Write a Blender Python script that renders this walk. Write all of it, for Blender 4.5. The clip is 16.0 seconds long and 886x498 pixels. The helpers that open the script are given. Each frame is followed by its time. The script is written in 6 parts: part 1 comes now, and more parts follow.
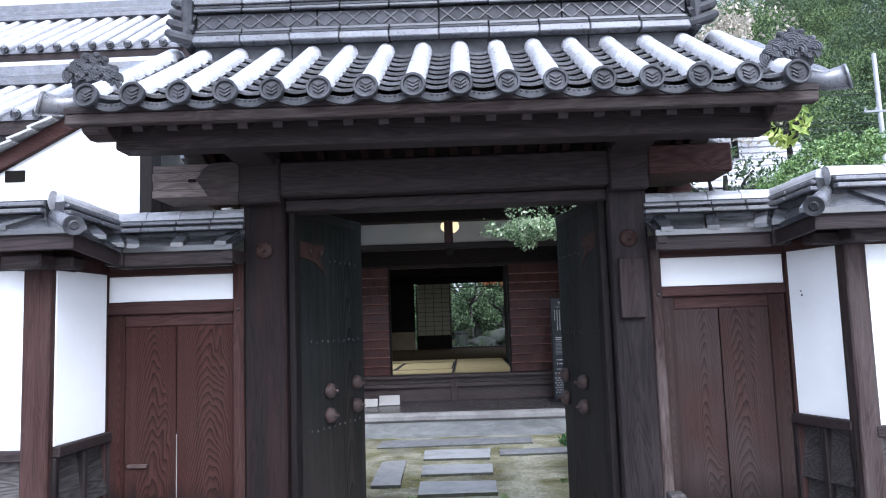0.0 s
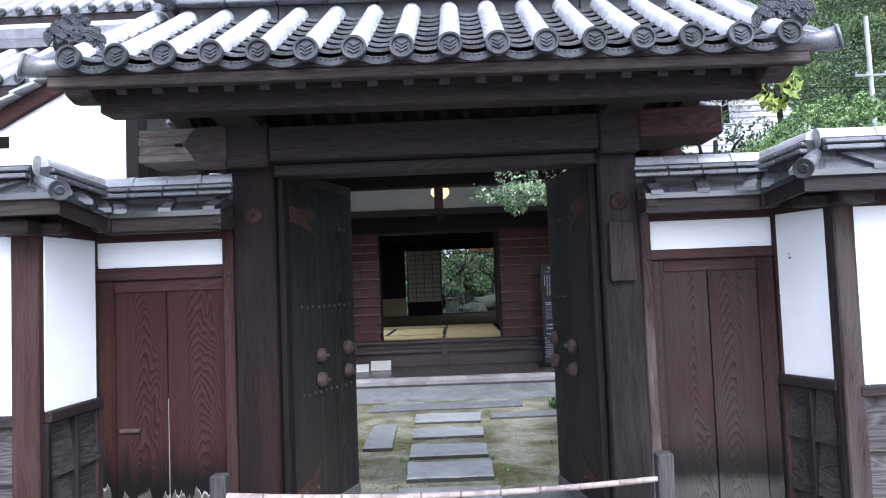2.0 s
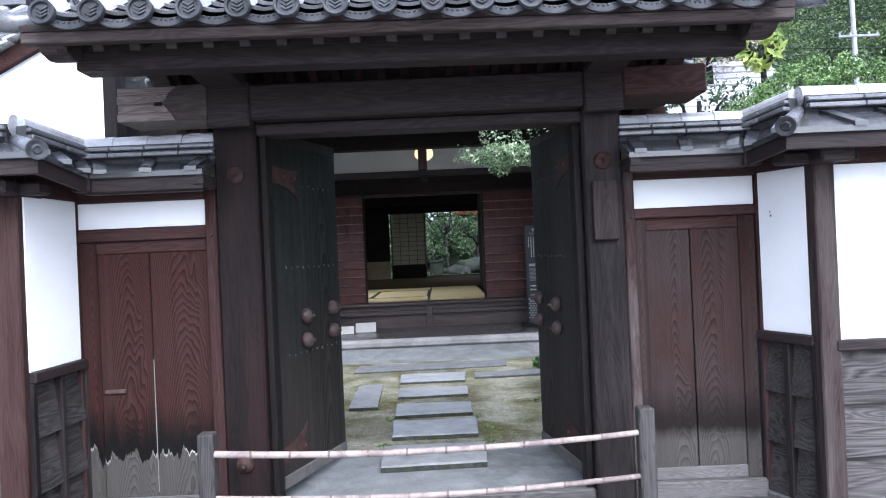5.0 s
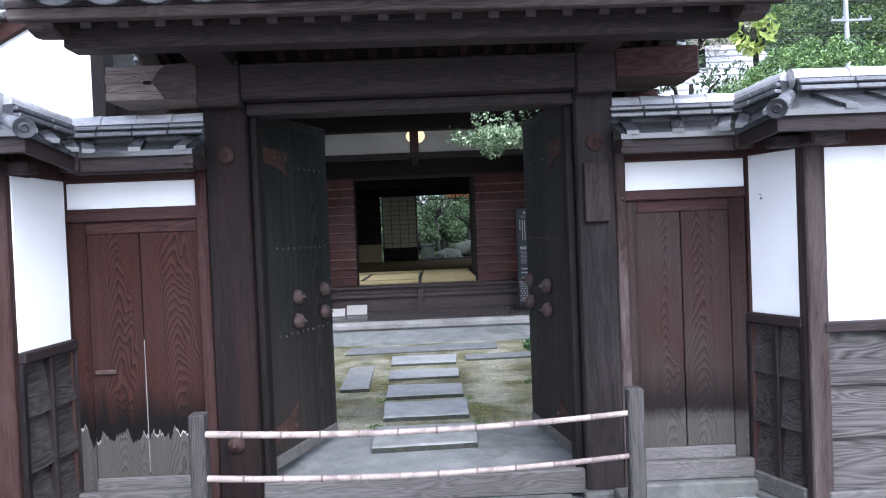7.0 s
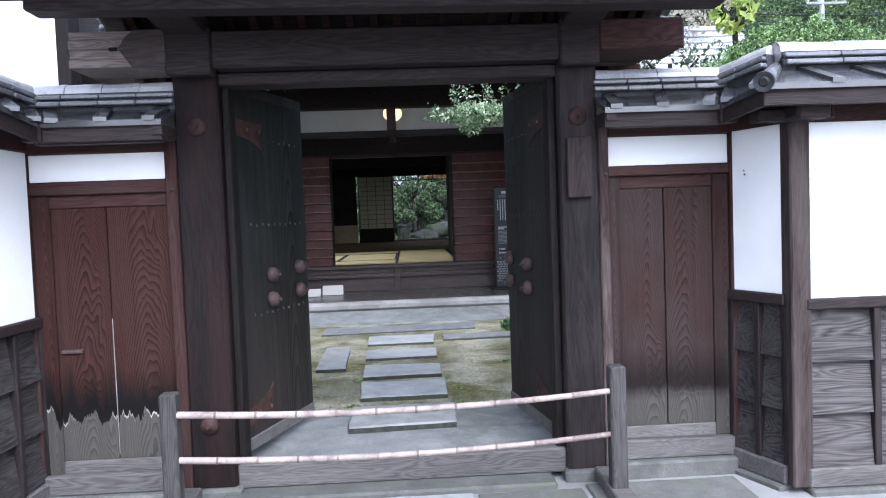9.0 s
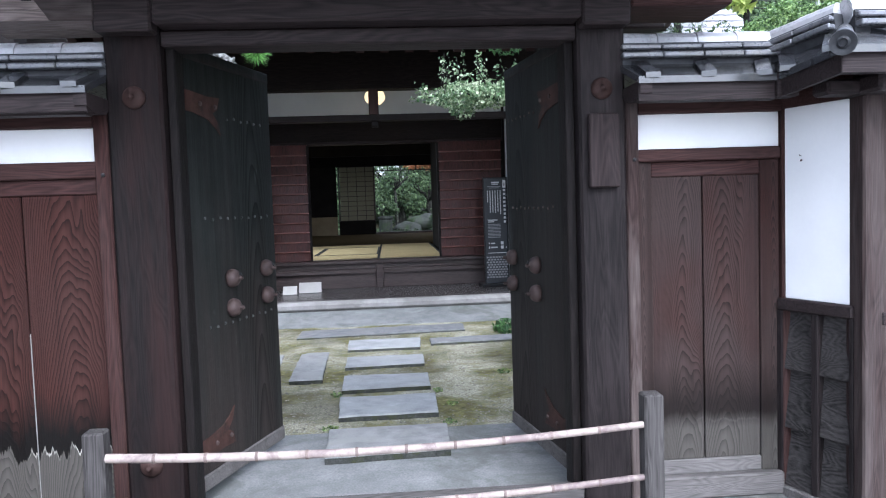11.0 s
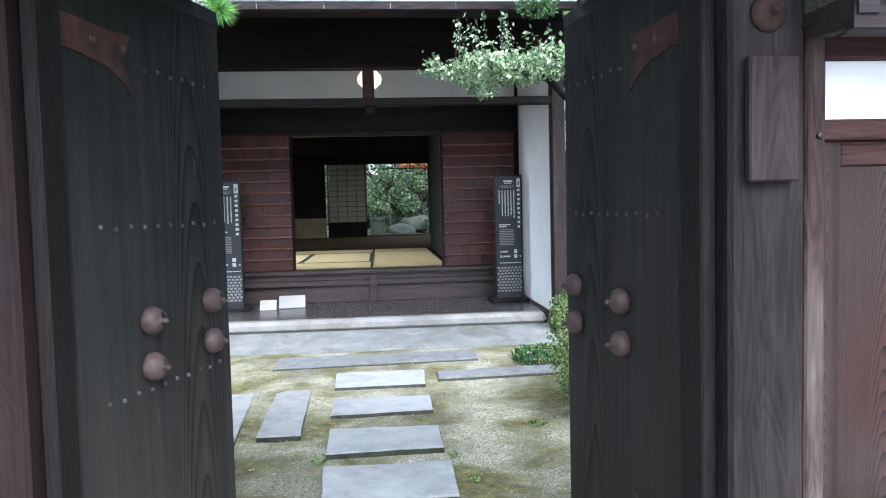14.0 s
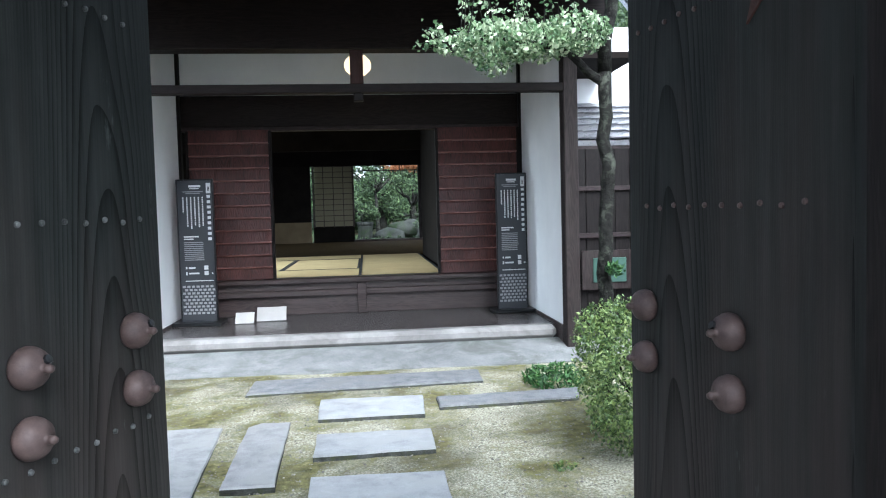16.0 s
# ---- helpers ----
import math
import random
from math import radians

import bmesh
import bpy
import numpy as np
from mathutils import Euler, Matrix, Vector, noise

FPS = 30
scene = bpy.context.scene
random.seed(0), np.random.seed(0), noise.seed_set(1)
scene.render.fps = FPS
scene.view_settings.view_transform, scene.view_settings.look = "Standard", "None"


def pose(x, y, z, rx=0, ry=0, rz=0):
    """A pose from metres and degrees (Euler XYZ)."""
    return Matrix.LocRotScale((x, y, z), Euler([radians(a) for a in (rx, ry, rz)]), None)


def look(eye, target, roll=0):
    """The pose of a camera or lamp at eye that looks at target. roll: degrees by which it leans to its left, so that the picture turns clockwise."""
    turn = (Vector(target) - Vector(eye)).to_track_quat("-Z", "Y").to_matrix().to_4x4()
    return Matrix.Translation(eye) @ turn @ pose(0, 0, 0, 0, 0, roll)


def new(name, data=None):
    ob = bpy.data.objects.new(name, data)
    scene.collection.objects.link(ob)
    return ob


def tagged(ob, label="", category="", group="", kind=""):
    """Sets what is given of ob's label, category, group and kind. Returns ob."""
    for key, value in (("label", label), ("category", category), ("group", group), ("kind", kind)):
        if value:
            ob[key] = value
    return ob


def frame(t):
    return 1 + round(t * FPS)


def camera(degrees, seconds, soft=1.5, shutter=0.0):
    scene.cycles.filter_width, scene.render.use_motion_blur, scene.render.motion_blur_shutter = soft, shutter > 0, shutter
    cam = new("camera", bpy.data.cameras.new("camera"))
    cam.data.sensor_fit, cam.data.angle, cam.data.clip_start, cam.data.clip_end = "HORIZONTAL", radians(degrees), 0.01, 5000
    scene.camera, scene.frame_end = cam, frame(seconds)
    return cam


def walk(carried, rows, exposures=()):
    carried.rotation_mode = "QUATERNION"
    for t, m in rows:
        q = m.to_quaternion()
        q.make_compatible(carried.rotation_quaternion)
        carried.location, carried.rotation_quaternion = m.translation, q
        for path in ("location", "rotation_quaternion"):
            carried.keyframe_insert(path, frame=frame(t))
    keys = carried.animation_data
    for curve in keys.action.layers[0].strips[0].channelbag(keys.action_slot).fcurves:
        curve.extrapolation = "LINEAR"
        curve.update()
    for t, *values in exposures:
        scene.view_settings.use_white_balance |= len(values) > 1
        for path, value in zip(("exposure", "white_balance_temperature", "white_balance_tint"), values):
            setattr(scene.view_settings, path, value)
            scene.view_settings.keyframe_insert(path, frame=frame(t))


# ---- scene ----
cam = camera(63.1, 16.0, soft=1.1)
PATH = [
    (0, (0.187, 0.471, 1.384), (0.129, 2.46, 1.585), -1.9),
    (0.5, (0.188, 0.473, 1.379), (0.135, 2.464, 1.552), -2.0),
    (1, (0.191, 0.478, 1.378), (0.144, 2.472, 1.525), -2.1),
    (1.5, (0.189, 0.477, 1.372), (0.149, 2.473, 1.5), -2.1),
    (2, (0.188, 0.478, 1.37), (0.153, 2.475, 1.479), -2.2),
    (2.5, (0.192, 0.479, 1.365), (0.163, 2.477, 1.456), -2.3),
    (3, (0.191, 0.479, 1.361), (0.171, 2.478, 1.431), -2.4),
    (3.5, (0.19, 0.478, 1.357), (0.178, 2.477, 1.41), -2.4),
    (4, (0.19, 0.476, 1.354), (0.184, 2.476, 1.39), -2.5),
    (6.5, (0.177, 0.475, 1.339), (0.198, 2.475, 1.31), -2.3),
    (7, (0.185, 0.477, 1.336), (0.212, 2.477, 1.296), -2.3),
    (7.5, (0.177, 0.483, 1.33), (0.214, 2.482, 1.279), -2.2),
    (8, (0.17, 0.497, 1.324), (0.22, 2.496, 1.257), -2.2),
    (8.5, (0.167, 0.52, 1.313), (0.235, 2.517, 1.233), -2.2),
    (9, (0.166, 0.57, 1.302), (0.258, 2.566, 1.21), -2.1),
    (11.5, (0.133, 1.492, 1.318), (0.279, 3.483, 1.2), -1.9),
    (12, (0.141, 1.728, 1.335), (0.288, 3.719, 1.217), -1.9),
    (12.5, (0.119, 1.965, 1.337), (0.274, 3.955, 1.22), -1.8),
    (13, (0.092, 2.17, 1.332), (0.256, 4.16, 1.217), -1.5),
    (13.5, (0.09, 2.383, 1.331), (0.255, 4.373, 1.216), -1.5),
    (14, (0.071, 2.588, 1.326), (0.243, 4.577, 1.211), -1.4),
    (14.5, (0.052, 2.799, 1.317), (0.235, 4.788, 1.2), -1.4),
    (15, (0.04, 2.98, 1.314), (0.232, 4.967, 1.199), -1.4),
    (15.5, (0.039, 3.195, 1.302), (0.239, 5.182, 1.192), -1.5),
    (16, (0.044, 3.387, 1.289), (0.252, 5.373, 1.187), -1.5),
]
walk(cam, [(t, look(eye, target, roll)) for t, eye, target, roll in PATH], exposures=[(0, 1.62, 5450, 13), (4, 1.72, 5450, 13), (9, 1.78, 5450, 13), (11.5, 1.92, 5450, 11), (12.5, 2.12, 5450, 9), (13.5, 2.32, 5480, 8), (14.5, 2.38, 5500, 7), (16, 2.28, 5500, 6)])

# ---------------------------------------------------------------- sky and light
world = bpy.data.worlds.new("sky")
scene.world = world
world.use_nodes = True
wn = world.node_tree.nodes
sky = wn.new("ShaderNodeTexSky")
sky.sky_type = "NISHITA"
sky.sun_disc = False
sky.sun_elevation = radians(48)
sky.sun_rotation = radians(163)
sky.air_density, sky.dust_density, sky.ozone_density = 1.0, 4.0, 1.0
wn["Background"].inputs["Strength"].default_value = 0.15
veil = wn.new("ShaderNodeHueSaturation")
veil.inputs["Saturation"].default_value = 0.3
world.node_tree.links.new(sky.outputs[0], veil.inputs["Color"])
world.node_tree.links.new(veil.outputs[0], wn["Background"].inputs["Color"])
sun = new("sun", bpy.data.lights.new("sun", "SUN"))
sun.data.energy, sun.data.angle, sun.data.color = 1.0, radians(40), (1.0, 0.97, 0.93)
sun.matrix_basis = look((5, -16, 18), (0, 0, 0))

# left: fill lamps added at unseen room openings; right: daylight at the open side
for name, eye, aim, w, h, watts in (("daylight_left_front", (-4.15, 12.9, 2.2), (-0.9, 12.7, 0.6), 3.0, 1.8, 34), ("daylight_left_rear", (-4.15, 18.1, 1.5), (0, 18.1, 1.0), 3.6, 1.8, 3), ("daylight_right_rear", (2.4, 19.0, 1.5), (0, 19.0, 1.0), 4.6, 1.8, 5)):
    lt = new(name, bpy.data.lights.new(name, "AREA"))
    lt.data.shape, lt.data.size, lt.data.size_y, lt.data.energy, lt.data.color = "RECTANGLE", w, h, watts, (0.95, 1.0, 0.98)
    lt.data.spread = radians(75)
    lt.matrix_basis = look(eye, aim)

# ---------------------------------------------------------------- materials


def nodes_of(name, rough=0.6, metal=0.0, spec=0.5):
    m = bpy.data.materials.new(name)
    m.use_nodes = True
    b = m.node_tree.nodes["Principled BSDF"]
    b.inputs["Roughness"].default_value = rough
    b.inputs["Metallic"].default_value = metal
    b.inputs["Specular IOR Level"].default_value = spec
    return m, m.node_tree.nodes, m.node_tree.links, b


def coords(n, l, scale, random_shift=True):
    tc, mp = n.new("ShaderNodeTexCoord"), n.new("ShaderNodeMapping")
    mp.inputs["Scale"].default_value = scale
    l.new(tc.outputs["Object"], mp.inputs["Vector"])
    if random_shift:
        oi, mul = n.new("ShaderNodeObjectInfo"), n.new("ShaderNodeMath")
        mul.operation = "MULTIPLY"
        mul.inputs[1].default_value = 37.0
        l.new(oi.outputs["Random"], mul.inputs[0])
        l.new(mul.outputs[0], mp.inputs["Location"])
    return mp.outputs["Vector"]


def noise_tex(n, l, vec, scale, detail=4.0, rough=0.55, distort=0.0):
    t = n.new("ShaderNodeTexNoise")
    t.inputs["Scale"].default_value, t.inputs["Detail"].default_value = scale, detail
    t.inputs["Roughness"].default_value, t.inputs["Distortion"].default_value = rough, distort
    l.new(vec, t.inputs["Vector"])
    return t.outputs["Fac"]


def ramp(n, l, fac, stops):
    r = n.new("ShaderNodeValToRGB")
    while len(r.color_ramp.elements) < len(stops):
        r.color_ramp.elements.new(0.5)
    for e, (p, c) in zip(r.color_ramp.elements, stops):
        e.position, e.color = p, (*c, 1) if len(c) == 3 else c
    l.new(fac, r.inputs["Fac"])
    return r.outputs["Color"]


def mixc(n, l, fac, a, b, mode="MIX"):
    m = n.new("ShaderNodeMix")
    m.data_type, m.blend_type = "RGBA", mode
    for sock, v in ((m.inputs[0], fac), (m.inputs[6], a), (m.inputs[7], b)):
        if isinstance(v, (int, float)):
            sock.default_value = v
        elif isinstance(v, tuple):
            sock.default_value = (*v, 1)
        else:
            l.new(v, sock)
    return m.outputs[2]


def mathn(n, l, op, a, b=0.0, c=0.0):
    m = n.new("ShaderNodeMath")
    m.operation = op
    for sock, v in zip(m.inputs, (a, b, c)):
        if isinstance(v, (int, float)):
            sock.default_value = v
        else:
            l.new(v, sock)
    return m.outputs[0]


def bump(n, l, b, height, strength=0.3, dist=0.01):
    k = n.new("ShaderNodeBump")
    k.inputs["Strength"].default_value, k.inputs["Distance"].default_value = strength, dist
    l.new(height, k.inputs["Height"])
    l.new(k.outputs[0], b.inputs["Normal"])


def wood(name, dark, light, axis="z", rough=0.6, figure=10.0, relief=0.35, grey=None, grey_amount=0.0, size=2.2, gloss=0.1, bold=0.4):
    """Timber: long streaks along the axis, contour figure, and patches gone grey."""
    m, n, l, b = nodes_of(name, rough, spec=gloss)
    ax = "xyz".index(axis)
    long = [5.0 * size] * 3
    long[ax] = 0.55 * size
    v = coords(n, l, long)
    base = noise_tex(n, l, v, 1.0, 2.0, 0.5, 0.35)
    saw = mathn(n, l, "FRACT", mathn(n, l, "MULTIPLY", base, figure * 1.6))
    rings = mathn(n, l, "ABSOLUTE", mathn(n, l, "SUBTRACT", mathn(n, l, "MULTIPLY", saw, 2.0), 1.0))
    fine_scale = [90.0 * size] * 3
    fine_scale[ax] = 3.0 * size
    fine = noise_tex(n, l, coords(n, l, fine_scale), 1.0, 3.0)
    grain = mathn(n, l, "ADD", mathn(n, l, "MULTIPLY", rings, bold), mathn(n, l, "MULTIPLY", fine, 1.1 - bold))
    col = ramp(n, l, grain, [(0.2, light), (0.9, dark)])
    blot = noise_tex(n, l, coords(n, l, (1.7, 1.7, 1.7)), 1.0, 4.0)
    col = mixc(n, l, mathn(n, l, "MULTIPLY", blot, 0.55), col, tuple(c * 0.45 for c in dark))
    if grey:
        g = noise_tex(n, l, coords(n, l, [s * 0.35 for s in long]), 1.6, 5.0, 0.7)
        g = mathn(n, l, "MULTIPLY", ramp(n, l, g, [(0.42, (0, 0, 0)), (0.66, (1, 1, 1))]), grey_amount)
        col = mixc(n, l, g, col, mixc(n, l, fine, grey, tuple(c * 0.5 for c in grey)))
    l.new(col, b.inputs["Base Color"])
    r = mathn(n, l, "ADD", mathn(n, l, "MULTIPLY", fine, 0.25), rough - 0.12)
    l.new(r, b.inputs["Roughness"])
    bump(n, l, b, grain, relief, 0.004)
    return m


def mottled(name, a, c, scale=6.0, rough=0.8, relief=0.2, fine=120.0, spec=0.3, third=None, metal=0.0, dist=0.004, island=False, vary=0.25, speck=0.5):
    """Two scales of mottling between colours a and c, a relief, and a shift of tone from piece to piece."""
    m, n, l, b = nodes_of(name, rough, metal, spec)
    v = coords(n, l, (1, 1, 1))
    big, small = noise_tex(n, l, v, scale, 5.0, 0.6), noise_tex(n, l, v, fine, 3.0, 0.6)
    col = ramp(n, l, big, [(0.3, a), (0.7, c)])
    col = mixc(n, l, mathn(n, l, "MULTIPLY", small, speck), col, tuple(x * 0.55 for x in a))
    if third:
        patch = ramp(n, l, noise_tex(n, l, v, scale * 0.45, 6.0, 0.7, 0.6), [(0.5, (0, 0, 0)), (0.62, (1, 1, 1))])
        col = mixc(n, l, patch, col, third)
    src = n.new("ShaderNodeNewGeometry").outputs["Random Per Island"] if island else n.new("ShaderNodeObjectInfo").outputs["Random"]
    tone = mathn(n, l, "ADD", mathn(n, l, "MULTIPLY", src, vary * 2), 1 - vary)
    hsv = n.new("ShaderNodeHueSaturation")
    l.new(tone, hsv.inputs["Value"])
    l.new(col, hsv.inputs["Color"])
    l.new(hsv.outputs[0], b.inputs["Base Color"])
    l.new(mathn(n, l, "ADD", mathn(n, l, "MULTIPLY", small, 0.3), rough - 0.15), b.inputs["Roughness"])
    bump(n, l, b, mathn(n, l, "ADD", mathn(n, l, "MULTIPLY", big, 0.6), mathn(n, l, "MULTIPLY", small, 0.4)), relief, dist)
    return m


def leafy(name, a, c, d, gloss=0.4, lucid=0.25):
    m, n, l, b = nodes_of(name, gloss, spec=0.5)
    isl = n.new("ShaderNodeNewGeometry").outputs["Random Per Island"]
    big = noise_tex(n, l, coords(n, l, (1, 1, 1), False), 1.3, 2.0)
    col = ramp(n, l, mathn(n, l, "ADD", mathn(n, l, "MULTIPLY", isl, 0.7), mathn(n, l, "MULTIPLY", big, 0.35)), [(0.15, a), (0.5, c), (0.9, d)])
    l.new(col, b.inputs["Base Color"])
    t, mix = n.new("ShaderNodeBsdfTranslucent"), n.new("ShaderNodeMixShader")
    l.new(col, t.inputs["Color"])
    mix.inputs[0].default_value = lucid
    l.new(b.outputs[0], mix.inputs[1])
    l.new(t.outputs[0], mix.inputs[2])
    l.new(mix.outputs[0], n["Material Output"].inputs["Surface"])
    return m


def door_board_wood(name, faded):
    """Cedar door boards with strong figure; the foot is bleached grey with a torn edge and a mildewed band above it."""
    m, n, l, b = nodes_of(name, 0.68, spec=0.12)
    tc, gen, oi = n.new("ShaderNodeTexCoord"), n.new("ShaderNodeSeparateXYZ"), n.new("ShaderNodeObjectInfo")
    l.new(tc.outputs["Generated"], gen.inputs[0])
    wander = noise_tex(n, l, coords(n, l, (7, 7, 1.6)), 1.0, 2.0, 0.5)
    ripple = noise_tex(n, l, coords(n, l, (30, 30, 7)), 1.0, 2.0, 0.5)
    off = mathn(n, l, "SUBTRACT", gen.outputs["X"], mathn(n, l, "ADD", mathn(n, l, "MULTIPLY", oi.outputs["Random"], 0.5), 0.25))
    off = mathn(n, l, "ADD", off, mathn(n, l, "MULTIPLY", mathn(n, l, "SUBTRACT", wander, 0.5), 0.45))
    bow = mathn(n, l, "MULTIPLY", mathn(n, l, "MULTIPLY", off, off), 5.0)
    field = mathn(n, l, "ADD", mathn(n, l, "MULTIPLY", gen.outputs["Z"], 2.4), bow)
    field = mathn(n, l, "ADD", field, mathn(n, l, "ADD", mathn(n, l, "MULTIPLY", wander, 1.1), mathn(n, l, "MULTIPLY", ripple, 0.10)))
    saw = mathn(n, l, "FRACT", mathn(n, l, "MULTIPLY", field, 9.0))
    rings = mathn(n, l, "POWER", saw, 2.2)
    fine = noise_tex(n, l, coords(n, l, (110, 110, 4)), 1.0, 3.0)
    streak = noise_tex(n, l, coords(n, l, (45, 45, 0.7)), 1.0, 3.0, 0.6)
    grain = mathn(n, l, "ADD", mathn(n, l, "MULTIPLY", rings, 0.5), mathn(n, l, "ADD", mathn(n, l, "MULTIPLY", fine, 0.3), mathn(n, l, "MULTIPLY", streak, 0.38)))
    col = ramp(n, l, grain, [(0.14, (0.047, 0.0172, 0.0138)), (0.85, (0.0065, 0.0024, 0.002))])
    patch = noise_tex(n, l, coords(n, l, (1.6, 1.6, 1.1)), 1.0, 3.0)
    col = mixc(n, l, mathn(n, l, "MULTIPLY", ramp(n, l, patch, [(0.42 - 0.2 * (faded > 0.9), (0, 0, 0)), (0.7 - 0.2 * (faded > 0.9), (1, 1, 1))]), faded), col, mixc(n, l, grain, (0.054, 0.037, 0.0335), (0.0085, 0.006, 0.0055)))
    geo = n.new("ShaderNodeNewGeometry")
    sep = n.new("ShaderNodeSeparateXYZ")
    l.new(geo.outputs["Position"], sep.inputs[0])
    torn = noise_tex(n, l, coords(n, l, (16, 16, 1.2)), 1.0, 4.0, 0.6)
    h = mathn(n, l, "SUBTRACT", sep.outputs["Z"], mathn(n, l, "MULTIPLY_ADD", torn, 0.40 if faded < 0.9 else 0.12, 0.0 if faded < 0.9 else 0.13))
    black = ramp(n, l, mathn(n, l, "MULTIPLY", mathn(n, l, "ADD", h, 0.1), 1.6), [(0.44, (1, 1, 1)), (0.74, (0, 0, 0))])
    col = mixc(n, l, mathn(n, l, "MULTIPLY", black, 0.97 if faded < 0.9 else 0.72), col, (0.0035, 0.003, 0.0028))
    bare = ramp(n, l, mathn(n, l, "MULTIPLY", mathn(n, l, "ADD", h, 0.1), 1.6), [(0.305 - 0.06 * (faded > 0.9), (1, 1, 1)), (0.318 + 0.05 * (faded > 0.9), (0, 0, 0))])
    col = mixc(n, l, bare, col, mixc(n, l, grain, (0.082, 0.074, 0.065), (0.022, 0.02, 0.018)))
    fringe = ramp(n, l, mathn(n, l, "MULTIPLY", mathn(n, l, "ADD", h, 0.1), 1.6), [(0.29, (0, 0, 0)), (0.306, (1, 1, 1)), (0.318, (0, 0, 0))])
    worn = ramp(n, l, noise_tex(n, l, coords(n, l, (5, 5, 1)), 1.0, 2.0), [(0.45, (0, 0, 0)), (0.6, (1, 1, 1))])
    col = mixc(n, l, mathn(n, l, "MULTIPLY", mathn(n, l, "MULTIPLY", fringe, worn), 1.0 if faded < 0.9 else 0.04), col, (0.42, 0.40, 0.36))
    l.new(col, b.inputs["Base Color"])
    bump(n, l, b, grain, 0.6, 0.004)
    return m


def leaf_timber(name, dark, light):
    """Blackened door timber: nested arches of the growth rings, a plain straight grain beside them."""
    m, n, l, b = nodes_of(name, 0.65, spec=0.07)
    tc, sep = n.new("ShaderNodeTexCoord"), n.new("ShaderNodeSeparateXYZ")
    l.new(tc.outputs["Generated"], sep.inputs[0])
    off = mathn(n, l, "SUBTRACT", sep.outputs["Y"], 0.74)
    wander = noise_tex(n, l, coords(n, l, (3, 3, 0.8)), 1.0, 2.0, 0.5)
    off = mathn(n, l, "ADD", off, mathn(n, l, "MULTIPLY", mathn(n, l, "SUBTRACT", wander, 0.5), 0.1))
    bow = mathn(n, l, "MULTIPLY", mathn(n, l, "MULTIPLY", off, off), 34.0)
    field = mathn(n, l, "ADD", mathn(n, l, "MULTIPLY", sep.outputs["Z"], 1.7), bow)
    field = mathn(n, l, "ADD", field, mathn(n, l, "MULTIPLY", wander, 0.7))
    saw = mathn(n, l, "FRACT", mathn(n, l, "MULTIPLY", field, 4.6))
    rings = mathn(n, l, "POWER", saw, 2.5)
    near = ramp(n, l, mathn(n, l, "ABSOLUTE", off), [(0.12, (1, 1, 1)), (0.30, (0.18, 0.18, 0.18))])
    fine = noise_tex(n, l, coords(n, l, (120, 120, 3)), 1.0, 3.0)
    grain = mathn(n, l, "ADD", mathn(n, l, "MULTIPLY", mathn(n, l, "MULTIPLY", rings, near), 0.55), mathn(n, l, "MULTIPLY", fine, 0.3))
    streak = noise_tex(n, l, coords(n, l, (26, 26, 0.9)), 1.0, 3.0, 0.6)
    grain = mathn(n, l, "ADD", grain, mathn(n, l, "MULTIPLY", mathn(n, l, "SUBTRACT", streak, 0.32), 0.75))
    col = ramp(n, l, grain, [(0.1, light), (0.8, dark)])
    blot = ramp(n, l, noise_tex(n, l, coords(n, l, (2.2, 2.2, 1.3)), 1.0, 5.0, 0.65), [(0.4, (0, 0, 0)), (0.7, (1, 1, 1))])
    col = mixc(n, l, mathn(n, l, "MULTIPLY", blot, 0.5), col, tuple(c * 0.8 for c in dark))
    # brown wear towards the foot, also lightening it as skylight under the roof does
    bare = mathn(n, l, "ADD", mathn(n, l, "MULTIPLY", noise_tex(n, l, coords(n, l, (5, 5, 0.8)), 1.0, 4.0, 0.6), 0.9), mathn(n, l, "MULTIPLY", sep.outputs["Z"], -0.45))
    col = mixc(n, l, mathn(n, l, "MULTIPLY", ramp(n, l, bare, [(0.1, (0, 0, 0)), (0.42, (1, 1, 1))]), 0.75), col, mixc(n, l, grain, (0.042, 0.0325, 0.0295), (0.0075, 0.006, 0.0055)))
    scuff = ramp(n, l, noise_tex(n, l, coords(n, l, (16, 16, 5)), 1.0, 5.0, 0.7), [(0.66, (0, 0, 0)), (0.74, (1, 1, 1))])
    col = mixc(n, l, mathn(n, l, "MULTIPLY", scuff, 0.35), col, (0.085, 0.095, 0.09))
    l.new(col, b.inputs["Base Color"])
    l.new(mathn(n, l, "ADD", mathn(n, l, "MULTIPLY", fine, 0.2), 0.52), b.inputs["Roughness"])
    bump(n, l, b, mathn(n, l, "SUBTRACT", 1.0, grain), 0.45, 0.004)
    return m


